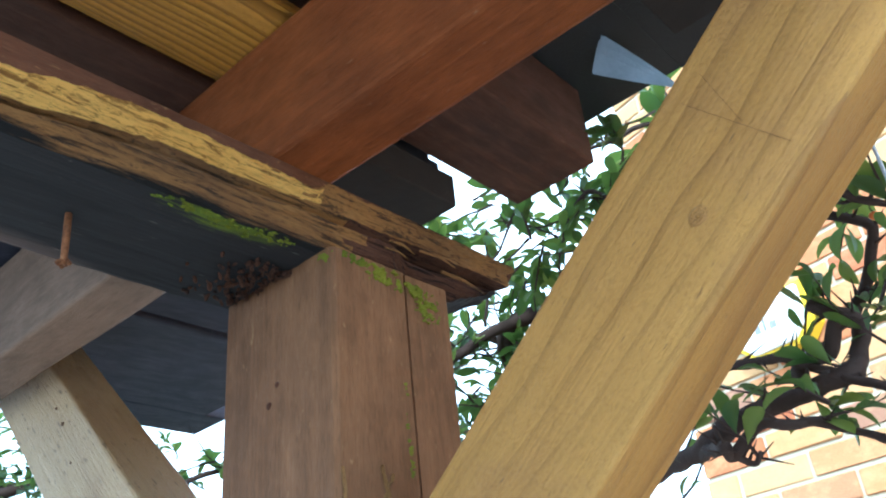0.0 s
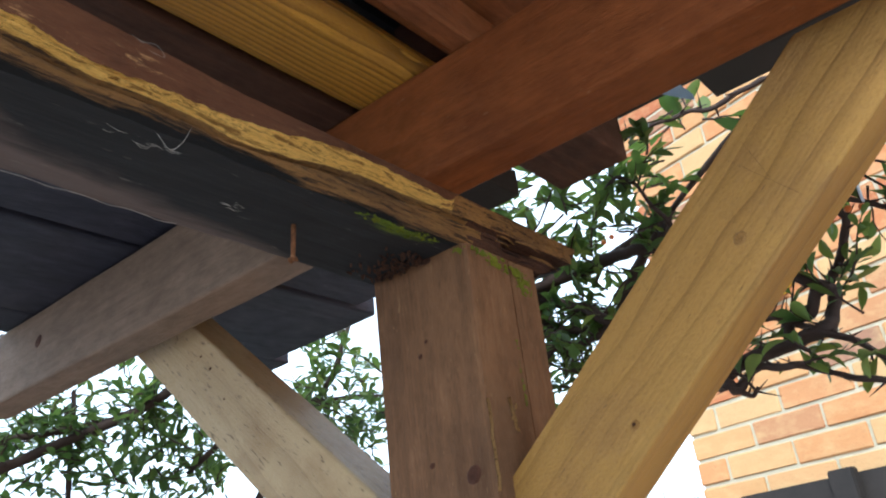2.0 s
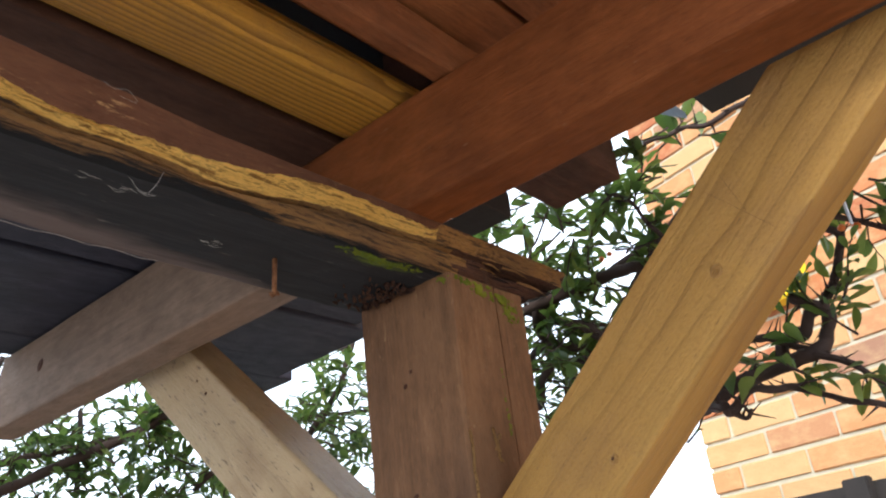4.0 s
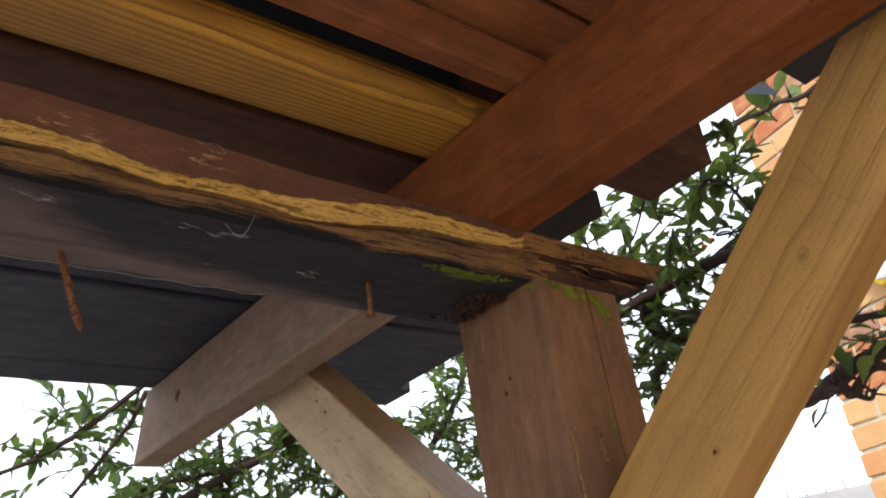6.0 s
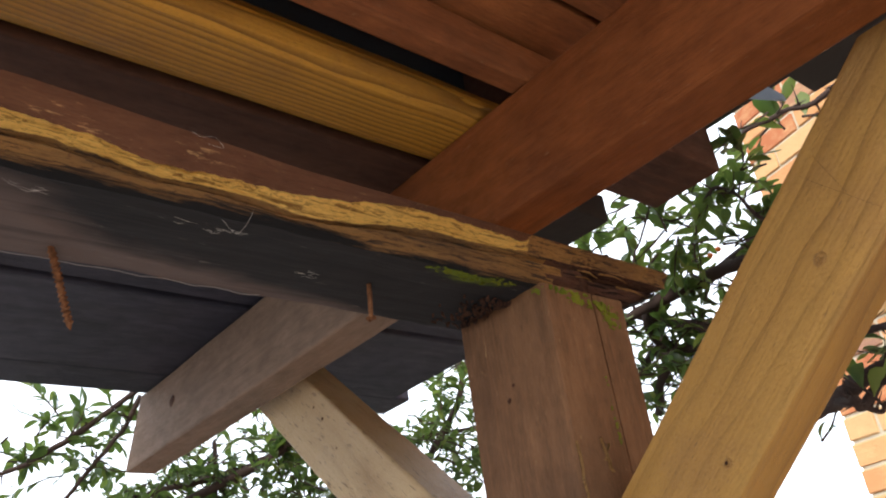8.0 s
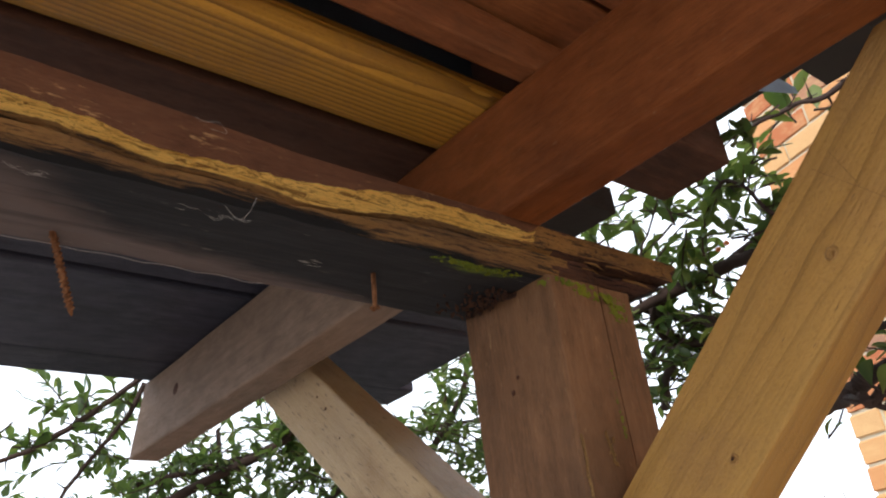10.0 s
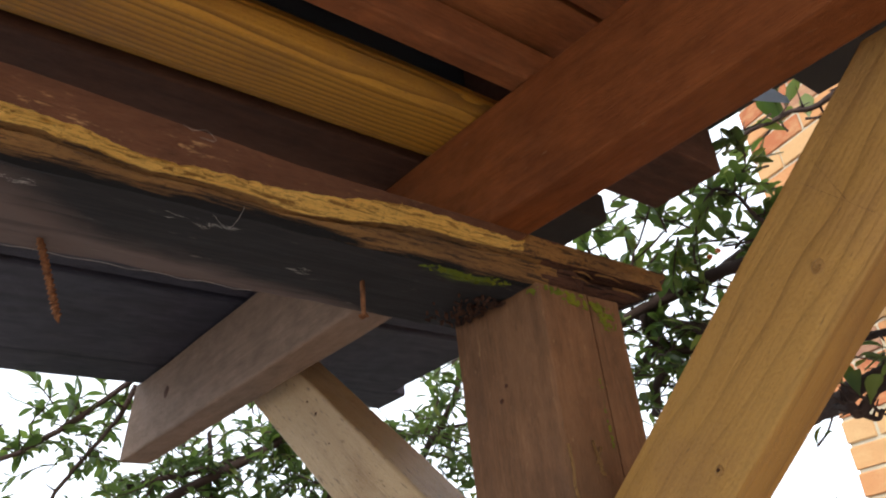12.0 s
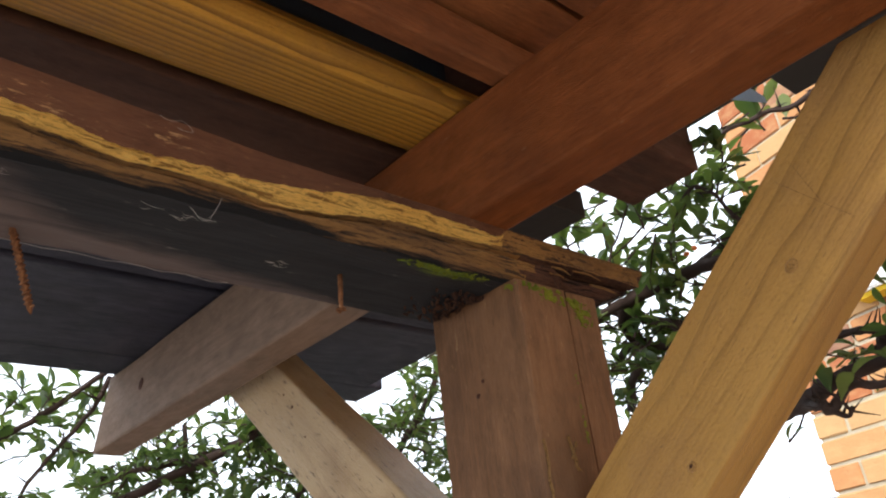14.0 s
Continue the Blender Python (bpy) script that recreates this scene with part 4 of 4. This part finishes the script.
wall_limbs = [
    ([(0.52, 0.16, 1.95), (0.42, 0.03, 1.940), (0.34, -0.064, 1.938), (0.345, -0.094, 1.943), (0.337, -0.122, 1.942), (0.332, -0.149, 1.947), (0.345, -0.158, 1.960), (0.348, -0.166, 1.982), (0.336, -0.157, 1.990), (0.333, -0.143, 2.004)], 0.0088, 0.0056),
    ([(0.340, -0.115, 1.946), (0.348, -0.117, 1.967), (0.338, -0.142, 1.967), (0.334, -0.157, 1.985)], 0.0068, 0.0054),
    ([(0.40, 0.00, 1.938), (0.320, -0.054, 1.918), (0.322, -0.060, 1.910), (0.317, -0.079, 1.922), (0.312, -0.103, 1.921), (0.322, -0.123, 1.917), (0.325, -0.148, 1.906), (0.312, -0.189, 1.883), (0.33, -0.24, 1.855)], 0.0052, 0.0024),
    ([(0.322, -0.062, 1.910), (0.328, -0.070, 1.903), (0.319, -0.080, 1.908)], 0.0030, 0.0016),
    ([(0.37, -0.05, 1.990), (0.330, -0.109, 1.970), (0.338, -0.123, 1.960), (0.327, -0.149, 1.945), (0.324, -0.167, 1.932), (0.334, -0.191, 1.909), (0.34, -0.24, 1.875)], 0.0042, 0.0026),
    ([(0.55, 0.24, 2.05), (0.43, 0.208, 2.126), (0.438, 0.118, 2.139), (0.427, 0.067, 2.135), (0.422, 0.026, 2.130), (0.434, 0.009, 2.152)], 0.0105, 0.0065),
    ([(0.43, 0.205, 2.122), (0.438, 0.177, 2.105), (0.427, 0.136, 2.080), (0.422, 0.109, 2.054), (0.434, 0.096, 2.031)], 0.0075, 0.0060),
    ([(0.52, 0.30, 2.09), (0.458, 0.228, 2.087), (0.447, 0.152, 2.062), (0.439, 0.109, 2.054)], 0.0060, 0.0048),
    ([(0.53, 0.30, 2.03), (0.448, 0.219, 2.051), (0.437, 0.150, 2.045), (0.429, 0.114, 2.043)], 0.0060, 0.0048),
    ([(0.37, -0.15, 2.10), (0.33, -0.18, 2.09), (0.34, -0.195, 2.07), (0.35, -0.22, 2.058), (0.36, -0.24, 2.04), (0.36, -0.28, 2.03)], 0.0040, 0.0020),
    ([(0.362, -0.155, 1.99), (0.38, -0.17, 2.02), (0.375, -0.19, 2.06), (0.37, -0.15, 2.10)], 0.0050, 0.0040),
    ([(0.48, 0.02, 2.19), (0.43, -0.15, 2.27), (0.42, -0.09, 2.27), (0.40, -0.05, 2.27), (0.38, 0.01, 2.26), (0.365, 0.05, 2.255)], 0.0042, 0.0022),
    ([(0.40, -0.01, 2.13), (0.38, 0.0, 2.16), (0.365, 0.02, 2.20), (0.36, 0.04, 2.20), (0.36, 0.07, 2.17)], 0.0030, 0.0016),
    ([(0.48, 0.02, 2.19), (0.46, 0.10, 2.152), (0.43, 0.16, 2.14), (0.40, 0.21, 2.12), (0.38, 0.26, 2.10)], 0.0085, 0.0060),
    ([(0.55, 0.09, 2.09), (0.49, 0.18, 2.11), (0.43, 0.25, 2.14), (0.38, 0.34, 2.12)], 0.0060, 0.0035),
    ([(0.36, 0.18, 2.11), (0.36, 0.16, 2.17), (0.365, 0.12, 2.23), (0.365, 0.10, 2.26)], 0.0018, 0.0012),
    ([(0.57, 0.28, 1.92), (0.55, 0.20, 2.04), (0.51, 0.10, 2.14), (0.48, 0.02, 2.19)], 0.0100, 0.0070),
]
wall_clusters = [
    ((0.45, 0.21, 2.10), 0.08, 20, 0.026), ((0.46, 0.26, 2.05), 0.10, 18, 0.026), ((0.36, 0.17, 2.21), 0.05, 12, 0.032),
    ((0.43, 0.12, 2.13), 0.05, 7, 0.030), ((0.40, -0.01, 2.21), 0.04, 4, 0.036), ((0.40, -0.05, 2.26), 0.04, 5, 0.040),
    ((0.42, 0.17, 2.10), 0.05, 7, 0.025), ((0.43, 0.21, 2.03), 0.05, 8, 0.025), ((0.42, 0.10, 2.11), 0.04, 6, 0.026), ((0.44, 0.25, 2.09), 0.05, 8, 0.025),
    ((0.46, 0.13, 2.04), 0.05, 6, 0.026), ((0.50, 0.20, 2.00), 0.06, 6, 0.026), ((0.42, 0.03, 2.12), 0.03, 3, 0.028),
    ((0.33, -0.187, 1.980), 0.012, 1, 0.026), ((0.342, -0.178, 1.957), 0.012, 1, 0.026), ((0.345, -0.225, 2.085), 0.03, 6, 0.036), ((0.340, -0.093, 1.950), 0.014, 1, 0.028),
    ((0.319, -0.135, 1.918), 0.012, 1, 0.026), ((0.38, 0.10, 2.225), 0.045, 6, 0.032), ((0.38, 0.12, 2.19), 0.05, 6, 0.028), ((0.39, 0.04, 2.17), 0.05, 5, 0.028), ((0.40, 0.20, 2.17), 0.05, 5, 0.026), ((0.40, 0.01, 2.24), 0.03, 3, 0.032), ((0.355, -0.21, 1.90), 0.02, 2, 0.030),
    ((0.50, 0.30, 2.00), 0.12, 12, 0.028), ((0.36, -0.27, 2.04), 0.03, 3, 0.036), ((0.70, 0.24, 2.03), 0.04, 2, 0.032), ((0.48, 0.05, 1.93), 0.03, 2, 0.028),
]
shrub_wall = build_shrub("evergreen_shrub", "thorny evergreen shrub with glossy green leaves beside the brick wall", [(0.66, 0.36, 0.0), (0.62, 0.34, 0.8), (0.60, 0.32, 1.5), (0.57, 0.28, 1.9), (0.55, 0.22, 2.04)], wall_limbs, wall_clusters, 5, 290, 0.12)
back_limbs = [
    ([(-0.30, 0.89, 2.04), (-0.19, 0.87, 2.06), (-0.12, 0.84, 2.10), (-0.04, 0.80, 2.17), (0.02, 0.78, 2.24)], 0.0028, 0.0052),
    ([(-0.03, 0.80, 2.165), (-0.04, 0.81, 2.13), (-0.07, 0.84, 2.08), (-0.11, 0.86, 2.02), (-0.12, 0.88, 1.97)], 0.0042, 0.0024),
    ([(-0.01, 0.95, 1.98), (0.08, 0.91, 2.03), (0.20, 0.84, 2.09), (0.26, 0.80, 2.14), (0.30, 0.77, 2.22)], 0.0085, 0.0060),
    ([(0.02, 0.96, 2.05), (0.06, 0.95, 2.06), (0.19, 0.88, 2.09), (0.26, 0.83, 2.14), (0.31, 0.78, 2.26)], 0.0050, 0.0060),
    ([(0.16, 0.93, 1.88), (0.15, 0.93, 1.98), (0.13, 0.90, 2.13)], 0.0060, 0.0040),
    ([(0.37, 0.80, 1.90), (0.46, 0.77, 2.06), (0.53, 0.74, 2.17), (0.55, 0.70, 2.28)], 0.0075, 0.0050),
    ([(0.30, 0.84, 2.00), (0.40, 0.80, 2.10), (0.52, 0.76, 2.13), (0.64, 0.70, 2.14)], 0.0050, 0.0030),
]
back_clusters = [
    ((-0.16, 0.86, 2.11), 0.05, 6, 0.028), ((-0.07, 0.87, 2.10), 0.06, 7, 0.028), ((-0.10, 0.94, 2.13), 0.05, 6, 0.026), ((-0.04, 0.91, 2.16), 0.04, 4, 0.026),
    ((0.06, 0.92, 2.06), 0.08, 22, 0.026), ((0.18, 0.88, 2.09), 0.08, 26, 0.026), ((0.27, 0.84, 2.04), 0.10, 32, 0.026), ((0.24, 0.89, 2.11), 0.06, 16, 0.025),
    ((0.33, 0.86, 2.03), 0.08, 23, 0.026), ((0.13, 0.95, 2.04), 0.09, 29, 0.026), ((0.22, 0.95, 1.96), 0.14, 43, 0.027), ((-0.02, 1.00, 1.99), 0.12, 29, 0.027),
    ((0.46, 0.77, 2.14), 0.06, 12, 0.026), ((0.53, 0.72, 2.16), 0.06, 13, 0.026), ((0.57, 0.71, 2.08), 0.07, 19, 0.026), ((0.47, 0.76, 2.23), 0.05, 7, 0.026), ((0.50, 0.72, 2.03), 0.08, 16, 0.026),
    ((0.42, 0.66, 2.06), 0.07, 14, 0.026), ((0.46, 0.56, 2.05), 0.08, 12, 0.027), ((-0.20, 0.90, 2.03), 0.06, 4, 0.027), ((0.46, 0.60, 2.18), 0.05, 4, 0.026),
]
shrub_back = build_shrub("evergreen_shrub", "dense evergreen shrub with small leaves behind the shelter's eaves", [(0.25, 1.15, 0.0), (0.22, 1.08, 0.9), (0.20, 1.00, 1.6), (0.16, 0.95, 1.95)], back_limbs, back_clusters, 9, 0)


def berry(at, r):
    thing = new("berry")
    thing.location = at
    bm = bmesh.new()
    bmesh.ops.create_icosphere(bm, subdivisions=2, radius=r, matrix=Matrix.Diagonal((1, 1, 0.88, 1)))
    part("fruit", bm, M_BERRY, thing, "", True)
    part("stalk", tube_bm([(0, 0, r * 0.8), (0.001, 0.001, r * 2), (0.003, 0, r * 4)], [0.0006, 0.0005, 0.0005], 5), M_BARK, thing)
    return tagged(thing, "small orange berry on the thorny shrub's twig", "berry", "shrub berries")


for at, r in [((0.345, -0.214, 2.052), 0.0042), ((0.43, 0.085, 2.165), 0.0038), ((0.425, 0.095, 2.16), 0.0038), ((0.36, 0.17, 2.145), 0.0035), ((0.352, -0.20, 2.058), 0.0040)]:
    berry(at, r)

# ---- metal strip hanging at the roof edge ----
strip = new("metal_strip")
strip.location = (0.2330, -0.232, 2.172)
bm = box_bm(-0.003, 0.003, -0.0009, 0.0009, -0.160, -0.112, 0.0006)
part("blade", bm, M_GREYMETAL, strip)
part("wire", tube_bm([(0, 0, 0.002), (0.0005, 0, -0.06), (0, 0, -0.113)], [0.0007] * 3, 5), M_GREYMETAL, strip)
tagged(strip, "thin galvanised metal strip hanging on a wire from a roof board", "metal strip")

# ---- brick house beside the shelter ----
CORNER = Vector((2.0, 0.715, 0.0))
wx, wy = Vector((-0.2515, -0.9679, 0)), Vector((0.9679, -0.2515, 0))
WALL = Matrix(((wx.x, wy.x, 0, CORNER.x), (wx.y, wy.y, 0, CORNER.y), (0, 0, 1, 0), (0, 0, 0, 1)))
BL, BH, BD, JOINT = 0.215, 0.065, 0.1025, 0.010
house = finish("wall_house", box_bm(0.006, 4.0, 0.006, 3.0, 0.0, 5.2), M_MORTAR)
house.matrix_world = WALL
tagged(house, "sunlit house wall of mixed red, orange and buff bricks", "wall", kind="structure")


def place(ob, local):
    ob.matrix_world = WALL @ local
    return ob


# alarm box
alarm = new("alarm_box")
alarm.matrix_world = WALL @ Matrix.Translation((0.38, -0.001, 2.575))


def bell_bm(w, h, y0, y1, cut):
    bm = bmesh.new()
    ring = [(-w, h), (w, h), (w, -h + cut), (w - cut, -h), (-w + cut, -h), (-w, -h + cut)]
    a = [bm.verts.new((x, y0, z)) for x, z in ring]
    b = [bm.verts.new((x * 0.95, y1, z * 0.95)) for x, z in ring]
    bm.faces.new(a)
    bm.faces.new(b[::-1])
    for k in range(6):
        bm.faces.new((a[k], b[k], b[(k + 1) % 6], a[(k + 1) % 6]))
    bmesh.ops.recalc_face_normals(bm, faces=bm.faces)
    bmesh.ops.bevel(bm, geom=bm.edges[:], offset=0.004, segments=2, affect="EDGES")
    return bm


part("base", bell_bm(0.125, 0.085, 0.0, -0.055, 0.05), M_YELLOW, alarm, "yellow plastic base")
part("cover", bell_bm(0.110, 0.072, -0.0545, -0.070, 0.044), M_WHITE, alarm, "white front cover")
for k, (x0, x1, z0, z1) in enumerate([(-0.04, -0.022, -0.02, 0.0), (-0.012, -0.004, -0.02, 0.018), (0.008, 0.028, -0.02, 0.0)]):
    part("print_bar", box_bm(x0, x1, -0.0712, -0.0704, z0, z1), M_INK, alarm, "grey printed bar")
tagged(alarm, "white and yellow alarm box fixed to the brick wall", "alarm box")

# dark lean-to edge against the wall
lean = new("lean_to_edge")
lean.matrix_world = WALL @ Matrix.Translation((0.9, 0.0, 1.882))
part("fascia", box_bm(-0.72, 1.6, -0.085, 0.004, -0.16, 0.085, 0.004), M_TAR_SHADE, lean)
part("strut", box_bm(-0.43, -0.36, -0.112, -0.084, -0.22, 0.098, 0.004), M_TAR_SHADE, lean, "upright dark batten")
part("brace_board", box_bm(-0.60, 1.6, -0.30, -0.084, -0.185, -0.165, 0.003), M_TAR_SHADE, lean)
for k in (-0.5, 0.5, 1.4):
    part("leg", box_bm(k - 0.03, k + 0.03, -0.28, -0.22, -1.882, -0.184, 0.003), M_TAR_SHADE, lean)
tagged(lean, "dark tarred timber lean-to edge against the brick wall", "lean-to")

# far house with slate roof, seen over the garden
far = new("far_house")
far.matrix_world = Matrix.Translation((24.0, 13.1, 0.0)) @ Matrix.Rotation(radians(28), 4, "Z")
part("wall", box_bm(-1.1, 1.1, -2.4, 2.4, 0, 3.3), rough_plain("pale_render", (0.50, 0.46, 0.40), (0.58, 0.54, 0.47), 3.0), far)
bm = bmesh.new()
v = [bm.verts.new(c) for c in ((-1.3, -2.6, 3.2), (1.3, -2.6, 3.2), (0, -2.6, 4.5), (-1.3, 2.6, 3.2), (1.3, 2.6, 3.2), (0, 2.6, 4.5))]
for q in ((0, 1, 2), (3, 5, 4), (0, 2, 5, 3), (1, 4, 5, 2), (0, 3, 4, 1)):
    bm.faces.new([v[k] for k in q])
bmesh.ops.recalc_face_normals(bm, faces=bm.faces)
slate_roof = part("roof", bm, M_SLATE, far, "grey slate roof")
for k in range(4):
    part("ridge_spike", tube_bm([(0, -1.5 + k * 0.55, 4.48), (0, -1.5 + k * 0.55, 4.8)], [0.03, 0.02], 5), M_SLATE, slate_roof)
tagged(far, "distant pale house with a low grey slate roof", "house")

# bricks: those beside the shelter singly, the rest of the wall joined
BRICK_MESH = []
for k in range(4):
    rnd = random.Random(100 + k)
    for length in (BL, BD):
        bm = box_bm(0, length, 0, BD, 0, BH)
        bmesh.ops.bevel(bm, geom=bm.edges[:], offset=0.0035, segments=1, affect="EDGES")
        for vert in bm.verts:
            vert.co += Vector((rnd.uniform(-1, 1), rnd.uniform(-1, 1), rnd.uniform(-1, 1))) * 0.0013
        me = bpy.data.meshes.new("brick")
        bm.to_mesh(me)
        bm.free()
        me.materials.append(M_BRICK)
        BRICK_MESH.append(me)
rnd = random.Random(77)
rest_v, rest_f = [], []
for row in range(69):
    z = row * (BH + JOINT) + 0.004
    u, first = 0.0, True
    while u < 3.9:
        short = first and row % 2 == 1
        length = BD if short else BL
        mesh = BRICK_MESH[2 * rnd.randrange(4) + (1 if short else 0)]
        local = Matrix.Translation((u + rnd.uniform(-0.001, 0.001), rnd.uniform(-0.002, 0.001), z + rnd.uniform(-0.001, 0.001)))
        if u < 1.6 and 1.75 < z < 3.85:
            ob = new("brick", mesh)
            ob.parent = house
            ob.matrix_basis = local
        else:
            base = len(rest_v)
            rest_v += [tuple(local @ w.co) for w in mesh.vertices]
            rest_f += [tuple(base + i for i in p.vertices) for p in mesh.polygons]
        u += length + JOINT
        first = False
me = bpy.data.meshes.new("brickwork")
me.from_pydata(rest_v, [], rest_f)
me.materials.append(M_BRICK)
rest = new("brickwork", me)
rest.parent = house
rest["kind"] = "stuff"
